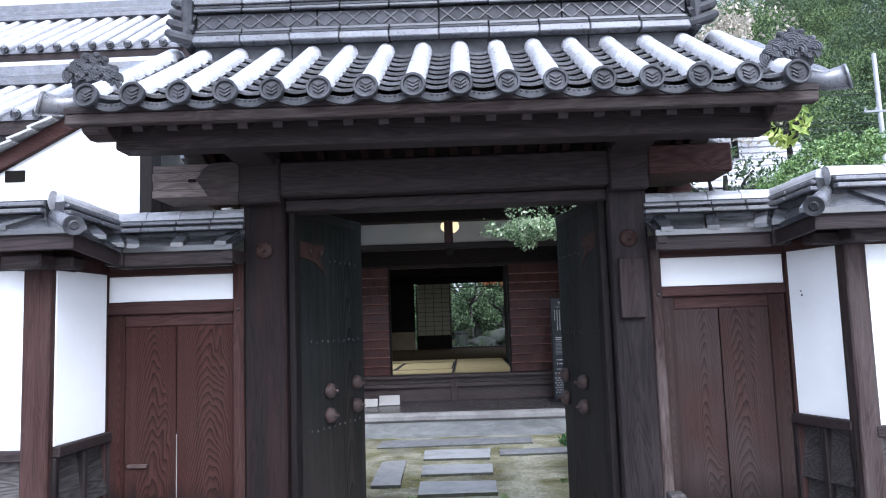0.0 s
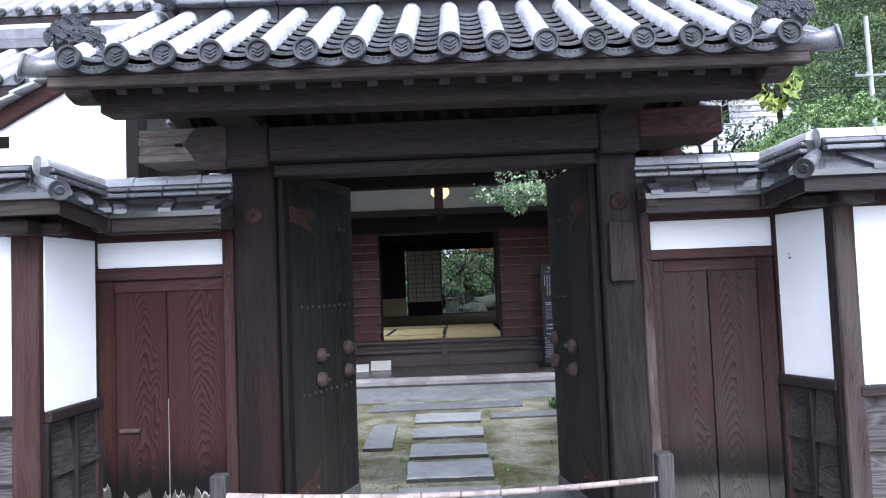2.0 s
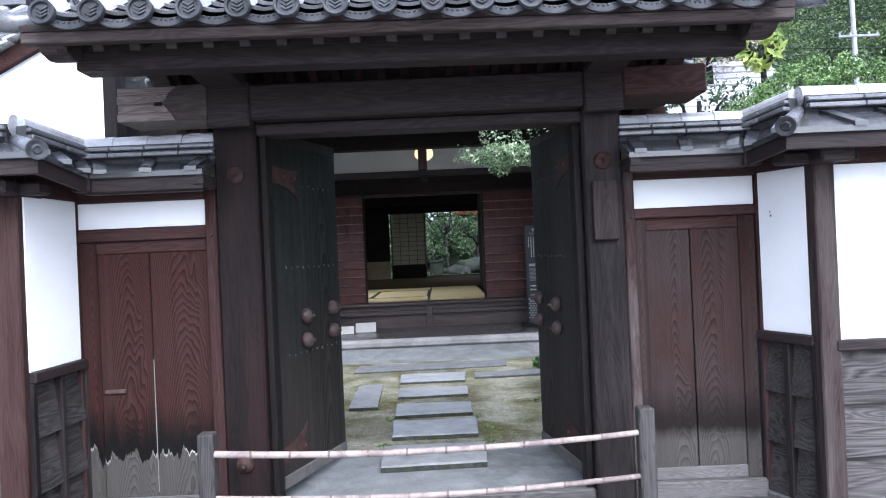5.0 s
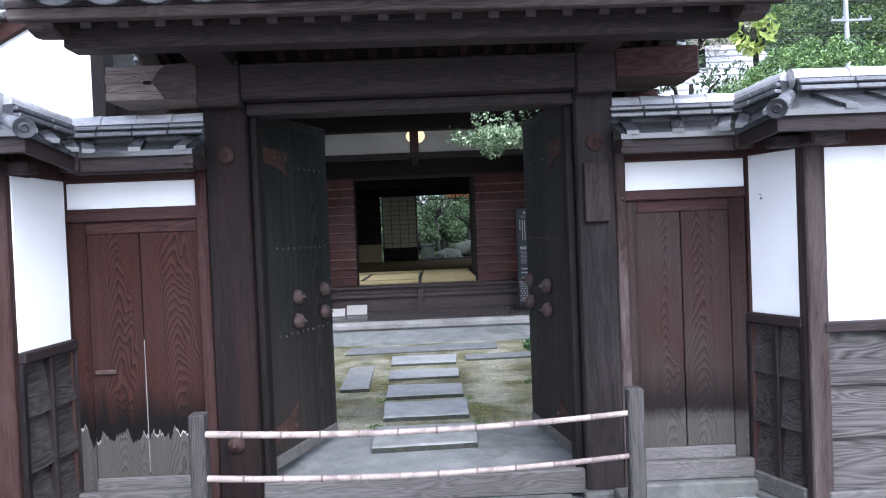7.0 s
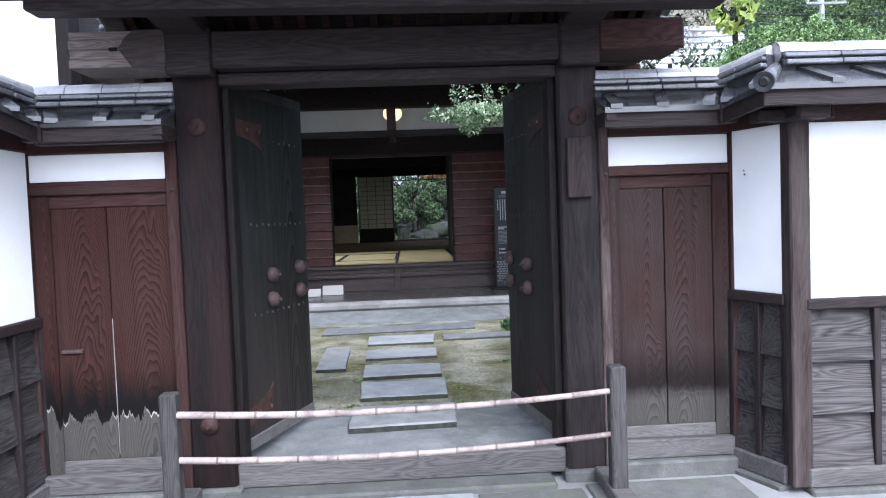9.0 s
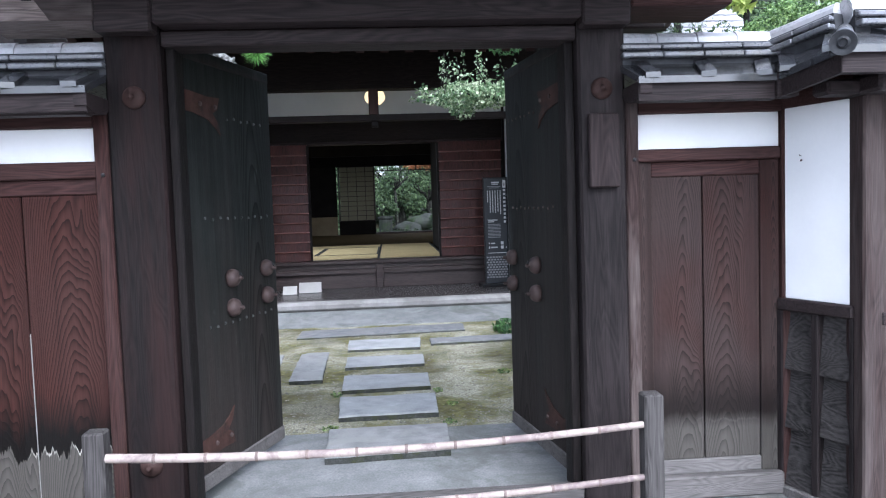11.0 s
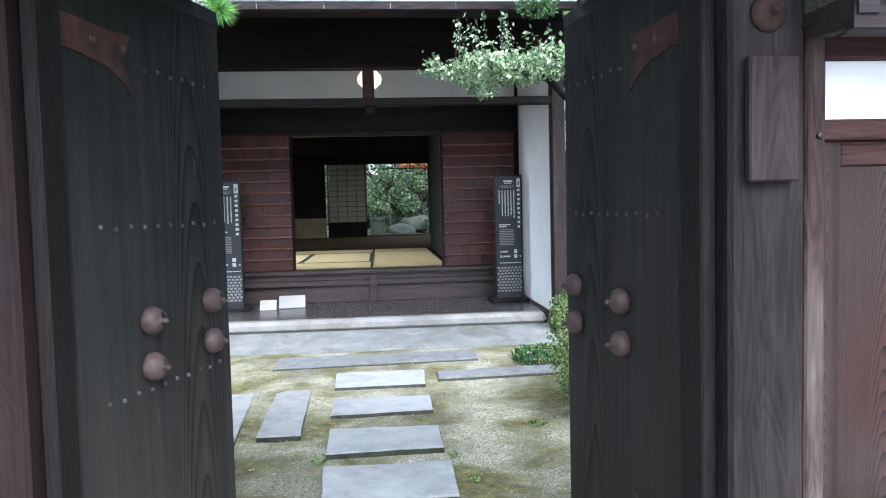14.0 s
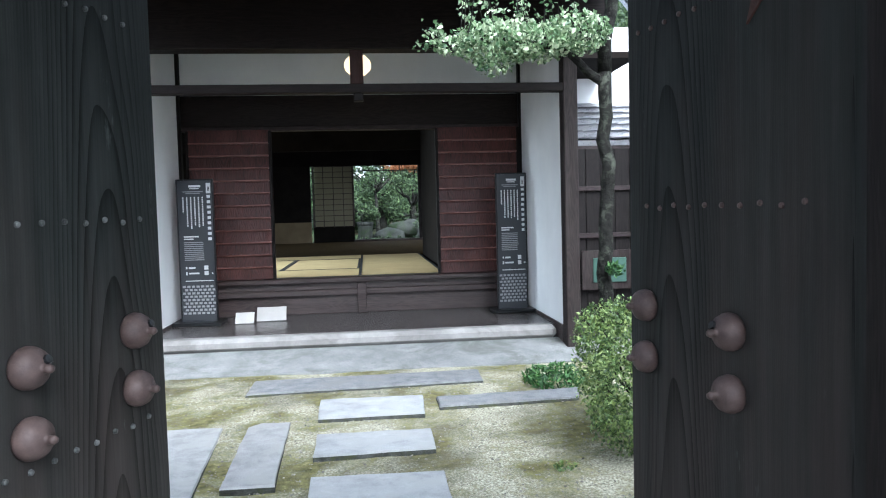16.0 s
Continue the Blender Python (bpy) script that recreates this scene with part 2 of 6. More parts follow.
def court_ground():
    """Trodden sandy soil: grit, moss patches, damp dark patches."""
    m, n, l, b = nodes_of("sandy_moss_ground", 0.95, spec=0.15)
    v = coords(n, l, (1, 1, 1), False)
    grit = noise_tex(n, l, v, 85.0, 3.0, 0.7)
    mid = noise_tex(n, l, v, 17.0, 5.0, 0.7)
    big = noise_tex(n, l, v, 1.9, 5.0, 0.62, 0.4)
    sand = ramp(n, l, grit, [(0.3, (0.10, 0.094, 0.068)), (0.5, (0.27, 0.258, 0.19)), (0.68, (0.52, 0.50, 0.40))])
    moss = ramp(n, l, mid, [(0.3, (0.040, 0.041, 0.017)), (0.6, (0.155, 0.145, 0.061)), (0.75, (0.31, 0.287, 0.15))])
    col = mixc(n, l, ramp(n, l, mathn(n, l, "ADD", mathn(n, l, "MULTIPLY", big, 0.75), mathn(n, l, "MULTIPLY", mid, 0.25)), [(0.43, (0, 0, 0)), (0.57, (1, 1, 1))]), sand, moss)
    damp = ramp(n, l, noise_tex(n, l, v, 1.1, 4.0, 0.6), [(0.5, (0, 0, 0)), (0.65, (1, 1, 1))])
    col = mixc(n, l, mathn(n, l, "MULTIPLY", damp, 0.5), col, (0.045, 0.04, 0.028))
    l.new(col, b.inputs["Base Color"])
    bump(n, l, b, mathn(n, l, "ADD", mathn(n, l, "MULTIPLY", grit, 0.5), mid), 0.9, 0.02)
    return m


WOOD_BLACK_Z = wood("charred_brown_timber_upright", (0.0055, 0.0046, 0.0045), (0.018, 0.0138, 0.013), "z", 0.6, 9, 0.35, gloss=0.12)
WOOD_BLACK_X = wood("charred_brown_timber_level", (0.014, 0.0105, 0.0106), (0.05, 0.037, 0.0365), "x", 0.6, 9, 0.35, gloss=0.15)
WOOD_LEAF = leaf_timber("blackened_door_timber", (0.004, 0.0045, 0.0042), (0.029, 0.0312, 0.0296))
WOOD_EAVE = wood("weathered_eave_timber", (0.022, 0.015, 0.014), (0.085, 0.065, 0.061), "x", 0.7, 10, 0.6, (0.16, 0.14, 0.132), 0.45)
WOOD_RED_Z = wood("red_brown_timber_upright", (0.014, 0.0058, 0.0052), (0.052, 0.0225, 0.0195), "z", 0.66, 10, 0.5, (0.10, 0.066, 0.06), 0.4)
WOOD_PILLAR = wood("weathered_wall_pillar", (0.016, 0.010, 0.0095), (0.058, 0.038, 0.035), "z", 0.7, 10, 0.6, (0.15, 0.128, 0.12), 0.45)
WOOD_SCUFF = wood("scuffed_slim_post", (0.02, 0.0115, 0.0105), (0.062, 0.041, 0.0375), "z", 0.7, 10, 0.8, (0.23, 0.195, 0.18), 0.55)
WOOD_RED_X = wood("red_brown_timber_level", (0.018, 0.0075, 0.0068), (0.066, 0.0305, 0.027), "x", 0.62, 10, 0.4, (0.10, 0.066, 0.06), 0.25)
WOOD_POST = wood("weathered_gate_post", (0.007, 0.0058, 0.006), (0.024, 0.0185, 0.0185), "z", 0.6, 9, 0.45, (0.072, 0.058, 0.057), 0.5)
WOOD_POST_RED = wood("red_worn_gate_post", (0.0055, 0.0045, 0.0045), (0.017, 0.0128, 0.0125), "z", 0.65, 9, 0.4, (0.036, 0.0165, 0.0148), 0.5)
WOOD_GREY_X = wood("weathered_grey_timber_level", (0.055, 0.05, 0.048), (0.16, 0.148, 0.142), "x", 0.75, 12, 0.6, (0.21, 0.197, 0.19), 0.5)
WOOD_GREY_Z = wood("weathered_grey_timber_upright", (0.025, 0.0225, 0.022), (0.088, 0.081, 0.078), "z", 0.75, 12, 0.6, (0.15, 0.14, 0.133), 0.5)
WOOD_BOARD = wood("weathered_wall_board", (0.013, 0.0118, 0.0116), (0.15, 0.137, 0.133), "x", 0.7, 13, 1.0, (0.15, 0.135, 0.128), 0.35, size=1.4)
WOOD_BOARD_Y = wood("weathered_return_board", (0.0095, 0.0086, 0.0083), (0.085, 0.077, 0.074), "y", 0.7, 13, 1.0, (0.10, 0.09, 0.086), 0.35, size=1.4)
WOOD_BEAM_END = wood("pale_beam_end", (0.12, 0.094, 0.086), (0.33, 0.275, 0.255), "x", 0.7, 12, 0.5)
WOOD_BEAM_RED = wood("red_beam_end", (0.032, 0.015, 0.0138), (0.095, 0.052, 0.047), "x", 0.6, 10, 0.4)
WOOD_SHUTTER = wood("red_cedar_shutter", (0.016, 0.0042, 0.0034), (0.10, 0.026, 0.020), "z", 0.36, 14, 1.0, (0.17, 0.058, 0.044), 0.35, size=1.6, gloss=0.25)
# battens paler than the boards: caught light put into their colour
WOOD_BATTEN_LIT = wood("lit_shutter_batten_timber", (0.12, 0.042, 0.033), (0.34, 0.15, 0.122), "x", 0.32, 9, 0.3, gloss=0.4)
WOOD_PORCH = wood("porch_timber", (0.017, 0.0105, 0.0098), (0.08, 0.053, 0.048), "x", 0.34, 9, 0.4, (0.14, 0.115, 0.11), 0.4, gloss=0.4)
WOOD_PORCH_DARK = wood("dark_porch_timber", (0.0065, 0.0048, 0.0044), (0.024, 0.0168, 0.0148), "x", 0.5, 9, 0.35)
WOOD_PORCH_POST = wood("dark_porch_post", (0.011, 0.008, 0.0078), (0.04, 0.0295, 0.028), "z", 0.6, 9, 0.4, (0.085, 0.075, 0.07), 0.3)
WOOD_DOOR = door_board_wood("cedar_door_boards", 0.3)
WOOD_DOOR_FADED = door_board_wood("faded_cedar_door_boards", 0.95)
PLASTER = mottled("white_lime_plaster", (0.72, 0.72, 0.725), (0.82, 0.82, 0.82), 1.6, 0.9, 0.08, 60, 0.2, None, 0, 0.002, vary=0.02, speck=0.08)
TILE = mottled("grey_clay_tile", (0.075, 0.077, 0.087), (0.165, 0.167, 0.185), 7.0, 0.3, 0.1, 60, 0.8, (0.11, 0.108, 0.108), vary=0.25, speck=0.2)
TILE_SLATE = mottled("dark_flat_tile", (0.022, 0.023, 0.027), (0.055, 0.056, 0.063), 5.0, 0.2, 0.03, 60, 1.0, (0.04, 0.04, 0.039), vary=0.2, speck=0.08)
TILE_PAN = mottled("pan_clay_tile", (0.08, 0.081, 0.088), (0.20, 0.201, 0.215), 12.0, 0.26, 0.15, 90, 0.9, (0.10, 0.10, 0.094), vary=0.3)
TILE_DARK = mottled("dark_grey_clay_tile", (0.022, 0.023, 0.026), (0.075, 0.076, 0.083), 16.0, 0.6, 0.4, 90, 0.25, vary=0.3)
# covers look white from the sky; that reflection is put into this pale colour
TILE_SKY_PALE = mottled("sky_pale_clay_tile", (0.36, 0.36, 0.385), (0.54, 0.54, 0.565), 10.0, 0.3, 0.1, 60, 0.8, (0.34, 0.34, 0.35), vary=0.12, speck=0.2)
GRANITE = mottled("grey_granite", (0.20, 0.20, 0.2), (0.38, 0.378, 0.372), 9.0, 0.75, 0.6, 150, 0.25, (0.25, 0.25, 0.24), dist=0.008, vary=0.1, speck=0.7)
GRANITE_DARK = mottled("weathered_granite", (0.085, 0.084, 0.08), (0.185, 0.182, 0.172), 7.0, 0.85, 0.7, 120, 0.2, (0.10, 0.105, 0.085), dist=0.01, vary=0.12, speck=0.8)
KERB = mottled("worn_porch_kerb", (0.17, 0.162, 0.155), (0.29, 0.28, 0.268), 4.0, 0.7, 0.5, 120, 0.25, (0.14, 0.132, 0.125), dist=0.006, vary=0.06, speck=0.5)
SLATE = mottled("grey_paving_stone", (0.22, 0.225, 0.23), (0.40, 0.406, 0.405), 7.0, 0.75, 0.7, 150, 0.25, (0.27, 0.272, 0.268), dist=0.008, vary=0.07, speck=0.65)
SLATE_DARK = mottled("blue_grey_stone", (0.12, 0.124, 0.13), (0.30, 0.305, 0.31), 9.0, 0.75, 0.9, 130, 0.25, (0.15, 0.15, 0.148), dist=0.012, vary=0.12, speck=0.9)
CONCRETE = mottled("worn_cement", (0.16, 0.164, 0.161), (0.32, 0.323, 0.316), 5.0, 0.85, 0.6, 90, 0.25, (0.115, 0.118, 0.11), dist=0.01, vary=0.05, speck=0.9)
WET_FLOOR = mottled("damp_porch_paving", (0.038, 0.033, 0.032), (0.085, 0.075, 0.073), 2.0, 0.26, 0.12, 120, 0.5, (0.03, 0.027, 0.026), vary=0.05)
MOSS = court_ground()
# rough split sides; the shade on stone flanks is put into this dark colour
STONE_SIDE_SHADE = mottled("shaded_split_stone_side", (0.035, 0.036, 0.032), (0.12, 0.122, 0.112), 22.0, 0.95, 0.9, 120, 0.1, (0.05, 0.055, 0.03), dist=0.012, speck=0.9)
# street made pale, to bounce light up under the eaves
ASPHALT = mottled("street_paving", (0.20, 0.198, 0.195), (0.32, 0.317, 0.312), 1.2, 0.85, 0.4, 160, 0.3, (0.24, 0.238, 0.235), vary=0.02)
IRON = mottled("rusty_iron", (0.045, 0.030, 0.0275), (0.10, 0.068, 0.061), 22.0, 0.58, 0.35, 200, 0.3, metal=0.1, vary=0.1)
COVER_IRON = mottled("dark_rusted_cover", (0.024, 0.013, 0.011), (0.062, 0.034, 0.029), 18.0, 0.7, 0.4, 160, 0.2, vary=0.1)
RUST = mottled("red_rusted_strap", (0.032, 0.0165, 0.0135), (0.08, 0.041, 0.033), 14.0, 0.75, 0.4, 160, 0.15, (0.022, 0.016, 0.0145), vary=0.1)
NAIL = mottled("worn_nail_heads", (0.025, 0.027, 0.027), (0.10, 0.105, 0.10), 60.0, 0.5, 0.2, 200, 0.4, metal=0.1, vary=0.6)
BAMBOO = mottled("dry_pale_bamboo", (0.22, 0.178, 0.155), (0.39, 0.33, 0.295), 14.0, 0.55, 0.15, 80, 0.25, (0.15, 0.115, 0.11), vary=0.08)
BAMBOO_NODE = mottled("dark_bamboo_node", (0.11, 0.08, 0.07), (0.24, 0.185, 0.165), 40.0, 0.7, 0.3)
BARK = mottled("lichened_bark", (0.006, 0.0055, 0.005), (0.03, 0.029, 0.025), 30.0, 0.9, 0.9, 110, 0.1, (0.055, 0.06, 0.046), dist=0.02)
TATAMI = wood("straw_mat", (0.45, 0.335, 0.165), (0.63, 0.49, 0.26), "x", 0.75, 3, 0.2, size=2.5)
MAT_EDGE = mottled("black_mat_edging", (0.012, 0.012, 0.013), (0.02, 0.02, 0.02), 30, 0.8)
ROOM_WALL = mottled("ochre_clay_wall", (0.16, 0.12, 0.07), (0.24, 0.185, 0.11), 3.0, 0.9, 0.2)
# near-black, so room walls and recess backs carry their gloom in the colour
GLOOM_BLACK = mottled("gloom_black", (0.008, 0.0068, 0.006), (0.018, 0.015, 0.013), 3.0, 0.9, 0.2, spec=0.05)
PANEL = mottled("charcoal_sign_panel", (0.038, 0.041, 0.046), (0.045, 0.048, 0.053), 2.0, 0.35, 0.02, vary=0.03)
BLACK = mottled("black_painted_metal", (0.008, 0.008, 0.009), (0.013, 0.013, 0.014), 8.0, 0.35, 0.05)
PRINT = mottled("white_print", (0.6, 0.6, 0.6), (0.66, 0.66, 0.66), 4.0, 0.6, 0.02, vary=0.02)
PRINT_GREY = mottled("grey_print", (0.25, 0.25, 0.26), (0.32, 0.32, 0.32), 4.0, 0.6, 0.02, vary=0.05)
PAPER = mottled("cream_paper", (0.40, 0.385, 0.36), (0.5, 0.485, 0.46), 3.0, 0.8, 0.03, vary=0.25)
POLE_GREY = mottled("concrete_pole", (0.30, 0.31, 0.325), (0.40, 0.41, 0.425), 4.0, 0.8, 0.1)
GREEN_PLATE = mottled("green_painted_plate", (0.03, 0.07, 0.052), (0.05, 0.10, 0.078), 4.0, 0.5, 0.05)
ROCK = mottled("garden_rock", (0.02, 0.023, 0.02), (0.07, 0.074, 0.066), 3.0, 0.9, 0.8, 40, 0.2, (0.025, 0.042, 0.015), dist=0.03)
LEAF_FLOOR = mottled("garden_moss_floor", (0.03, 0.045, 0.02), (0.08, 0.10, 0.045), 3.0, 0.95, 0.8, 40, 0.15, (0.10, 0.075, 0.045), dist=0.03)
LEAF_TREE = leafy("small_round_leaves", (0.03, 0.072, 0.028), (0.16, 0.25, 0.115), (0.60, 0.66, 0.46), 0.3, 0.3)
LEAF_BUSH = leafy("azalea_leaves", (0.018, 0.042, 0.01), (0.08, 0.135, 0.034), (0.26, 0.33, 0.11), 0.4, 0.2)
LEAF_DARK = leafy("deep_green_leaves", (0.012, 0.04, 0.012), (0.03, 0.085, 0.02), (0.07, 0.16, 0.035), 0.6, 0.2)
LEAF_WOOD = leafy("woodland_leaves", (0.016, 0.033, 0.016), (0.045, 0.08, 0.034), (0.12, 0.175, 0.07), 0.55, 0.25)
LEAF_HILL = leafy("light_hillside_leaves", (0.035, 0.066, 0.023), (0.105, 0.17, 0.057), (0.27, 0.35, 0.135), 0.6, 0.35)
LEAF_DOME = leafy("glossy_clipped_leaves", (0.024, 0.062, 0.016), (0.10, 0.185, 0.05), (0.30, 0.42, 0.15), 0.3, 0.12)
LEAF_LIME = leafy("bright_yellow_green_leaves", (0.20, 0.28, 0.06), (0.36, 0.44, 0.10), (0.52, 0.56, 0.20), 0.5, 0.4)
LEAF_PINE = leafy("pine_needles", (0.05, 0.15, 0.03), (0.11, 0.27, 0.05), (0.2, 0.4, 0.09), 0.5, 0.2)
# garden greens darkened in colour where the light on them is too strong
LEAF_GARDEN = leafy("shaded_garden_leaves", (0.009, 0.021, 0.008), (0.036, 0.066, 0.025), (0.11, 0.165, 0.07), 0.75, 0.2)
LEAF_RUST = leafy("autumn_leaves", (0.2, 0.07, 0.03), (0.36, 0.14, 0.06), (0.45, 0.24, 0.12), 0.5, 0.4)
LEAF_PALE = leafy("pale_dry_blossom", (0.28, 0.25, 0.2), (0.4, 0.36, 0.29), (0.5, 0.46, 0.4), 0.7, 0.3)


def paper_glow(name, colour, strength):
    m, n, l, b = nodes_of(name, 0.7)
    b.inputs["Base Color"].default_value = (*colour, 1)
    b.inputs["Emission Color"].default_value = (*colour, 1)
    b.inputs["Emission Strength"].default_value = strength
    return m


def shoji_paper():
    m, n, l, b = nodes_of("shoji_paper", 0.9)
    b.inputs["Base Color"].default_value = (0.30, 0.27, 0.19, 1)
    t, mix = n.new("ShaderNodeBsdfTranslucent"), n.new("ShaderNodeMixShader")
    t.inputs["Color"].default_value = (0.27, 0.25, 0.17, 1)
    mix.inputs[0].default_value = 0.4
    l.new(b.outputs[0], mix.inputs[1])
    l.new(t.outputs[0], mix.inputs[2])
    l.new(mix.outputs[0], n["Material Output"].inputs["Surface"])
    return m


SHOJI = shoji_paper()
LAMP_GLASS = paper_glow("lit_lamp_globe", (1.0, 0.72, 0.36), 0.42)

# ---------------------------------------------------------------- building helpers


def thing(name, at, label, category, kind="", group=""):
    """An Empty at a thing's base, which carries its parts."""
    ob = new(name)
    ob.empty_display_size = 0.1
    ob.matrix_basis = Matrix.Translation(at)
    return tagged(ob, label, category, group, kind)


def under(ob, parent):
    if parent is not None:
        ob.parent = parent
        if parent.parent is None:
            ob.matrix_parent_inverse = parent.matrix_basis.inverted()
    return ob


def mesh_of(bm, material, smooth=False):
    me = bpy.data.meshes.new("mesh")
    if smooth:
        for f in bm.faces:
            f.smooth = True
    bm.to_mesh(me)
    bm.free()
    me.materials.append(material)
    return me


def part(name, bm, material, parent, label="", smooth=False):
    ob = under(new(name, mesh_of(bm, material, smooth)), parent)
    return tagged(ob, label) if label else ob


def piece(name, me, parent, m):
    """One of many alike pieces that share a mesh; m is its place in the world."""
    ob = under(new(name, me), parent)
    ob.matrix_basis = m
    return ob


def whole(name, bm, material, label, category, kind="", group="", smooth=False):
    return tagged(new(name, mesh_of(bm, material, smooth)), label, category, group, kind)


def box(x0, x1, y0, y1, z0, z1, bevel=0.004, bm=None, m=None):
    own = bmesh.new()
    mat4 = Matrix.Translation(((x0 + x1) / 2, (y0 + y1) / 2, (z0 + z1) / 2)) @ Matrix.Diagonal((abs(x1 - x0), abs(y1 - y0), abs(z1 - z0), 1))
    bmesh.ops.create_cube(own, size=1.0, matrix=mat4)
    if bevel:
        bmesh.ops.bevel(own, geom=own.edges[:], offset=bevel, segments=1, affect="EDGES", profile=0.7)
    if m is not None:
        bmesh.ops.transform(own, matrix=m, verts=own.verts[:])
    if bm is None:
        return own
    me = bpy.data.meshes.new("tmp")
    own.to_mesh(me)
    own.free()
    bm.from_mesh(me)
    bpy.data.meshes.remove(me)
    return bm


def along(p0, p1):
    """Axes for a run from p0 to p1: x along it, y to its left, z up."""
    d = Vector((p1[0] - p0[0], p1[1] - p0[1], 0))
    return Matrix.Translation((p0[0], p0[1], 0)) @ Matrix.Rotation(math.atan2(d.y, d.x), 4, "Z"), d.length


def tube(points, radii, sides=10, bm=None, cap=True):
    bm = bm or bmesh.new()
    pts = [Vector(p) for p in points]
    rings = []
    for i, p in enumerate(pts):
        d = (pts[min(i + 1, len(pts) - 1)] - pts[max(i - 1, 0)]).normalized()
        side = d.cross(Vector((0, 0, 1)) if abs(d.z) < 0.9 else Vector((1, 0, 0))).normalized()
        up = side.cross(d).normalized()
        r = radii[i] if isinstance(radii, (list, tuple)) else radii
        rings.append([bm.verts.new(p + r * (math.cos(a) * side + math.sin(a) * up)) for a in (2 * math.pi * k / sides for k in range(sides))])
    for a, b in zip(rings, rings[1:]):
        for k in range(sides):
            bm.faces.new((a[k], a[(k + 1) % sides], b[(k + 1) % sides], b[k]))
    if cap:
        bm.faces.new(rings[0][::-1])
        bm.faces.new(rings[-1])
    bmesh.ops.recalc_face_normals(bm, faces=bm.faces[:])
    return bm


def lathe(profile, sides=20, m=None, bm=None):
    """A turned shape from (radius, height) pairs, about z."""
    bm = bm or bmesh.new()
    rings, made = [], []
    for r, h in profile:
        rings.append([bm.verts.new((r * math.cos(2 * math.pi * k / sides), r * math.sin(2 * math.pi * k / sides), h)) for k in range(sides)])
        made += rings[-1]
    for a, b in zip(rings, rings[1:]):
        for k in range(sides):
            bm.faces.new((a[k], a[(k + 1) % sides], b[(k + 1) % sides], b[k]))
    bm.faces.new(rings[0][::-1])
    bm.faces.new(rings[-1])
    if m is not None:
        bmesh.ops.transform(bm, matrix=m, verts=made)
    return bm


def prism(outline, depth, m=None, bm=None, bevel=0.0):
    """An outline in x, z pushed from y = 0 to y = depth."""
    own = bmesh.new()
    front = [own.verts.new((x, 0, z)) for x, z in outline]
    back = [own.verts.new((x, depth, z)) for x, z in outline]
    own.faces.new(front)
    own.faces.new(back[::-1])
    k = len(outline)
    for i in range(k):
        own.faces.new((front[i], back[i], back[(i + 1) % k], front[(i + 1) % k]))
    bmesh.ops.recalc_face_normals(own, faces=own.faces[:])
    if bevel:
        bmesh.ops.bevel(own, geom=own.edges[:], offset=bevel, segments=1, affect="EDGES")
    if m is not None:
        bmesh.ops.transform(own, matrix=m, verts=own.verts[:])
    if bm is None:
        return own
    me = bpy.data.meshes.new("tmp")
    own.to_mesh(me)
    own.free()
    bm.from_mesh(me)
    bpy.data.meshes.remove(me)
    return bm


def slab(corners, thick, bm=None):
    """A plate whose upper face has these corners, thick downwards."""
    bm = bm or bmesh.new()
    top = [bm.verts.new(c) for c in corners]
    low = [bm.verts.new((c[0], c[1], c[2] - thick)) for c in corners]
    faces = [bm.faces.new(top), bm.faces.new(low[::-1])]
    k = len(corners)
    for i in range(k):
        faces.append(bm.faces.new((top[i], low[i], low[(i + 1) % k], top[(i + 1) % k])))
    bmesh.ops.recalc_face_normals(bm, faces=faces)
    return bm


def leaf_mesh(centres, size, spread=0.6, seed=1, squash=0.0, long=1.8):
    """Many small folded leaves, one at each centre (an n x 3 array)."""
    rng = np.random.default_rng(seed)
    c = np.asarray(centres, float)
    k = len(c)
    d = rng.normal(size=(k, 3))
    d[:, 2] = d[:, 2] * (1 - squash) + 0.25
    d /= np.linalg.norm(d, axis=1)[:, None]
    e = np.cross(d, rng.normal(size=(k, 3)))
    e /= np.linalg.norm(e, axis=1)[:, None]
    up = np.cross(d, e)
    s = size * (1 + spread * (rng.random((k, 1)) - 0.5) * 2)
    tip, base = c + d * s * long / 2, c - d * s * long / 2
    left, right = c + e * s * 0.42 + up * s * 0.16, c - e * s * 0.42 + up * s * 0.16
    v = np.stack([base, left, tip, right], 1).reshape(-1, 3)
    i = np.arange(k)[:, None] * 4
    tri = np.concatenate([i + [[0, 1, 2]], i + [[0, 2, 3]]], 0)
    me = bpy.data.meshes.new("leaves")
    me.from_pydata(v.tolist(), [], tri.tolist())
    return me


def cloud(rng, centre, radii, count, shell=0.45):
    """Points in an ellipsoid, denser near its skin."""
    p = rng.normal(size=(count, 3))
    p /= np.linalg.norm(p, axis=1)[:, None]
    r = shell + (1 - shell) * rng.random((count, 1)) ** 0.6
    return np.asarray(centre) + p * r * np.asarray(radii)


def leaves(name, me, material, parent=None):
    me.materials.append(material)
    return under(new(name, me), parent)

# ---------------------------------------------------------------- ground


def court_z(y):
    """The courtyard rises gently from the gate to the house."""
    return -0.074 + 0.118 * max(0.0, min(1.0, (y - 4.6) / 4.6))


bm = bmesh.new()
bmesh.ops.create_grid(bm, x_segments=2, y_segments=2, size=600, matrix=Matrix.Translation((0, 0, -0.16)))
whole("ground", bm, ASPHALT, "grey street paving running up to the gate", "ground", "structure")

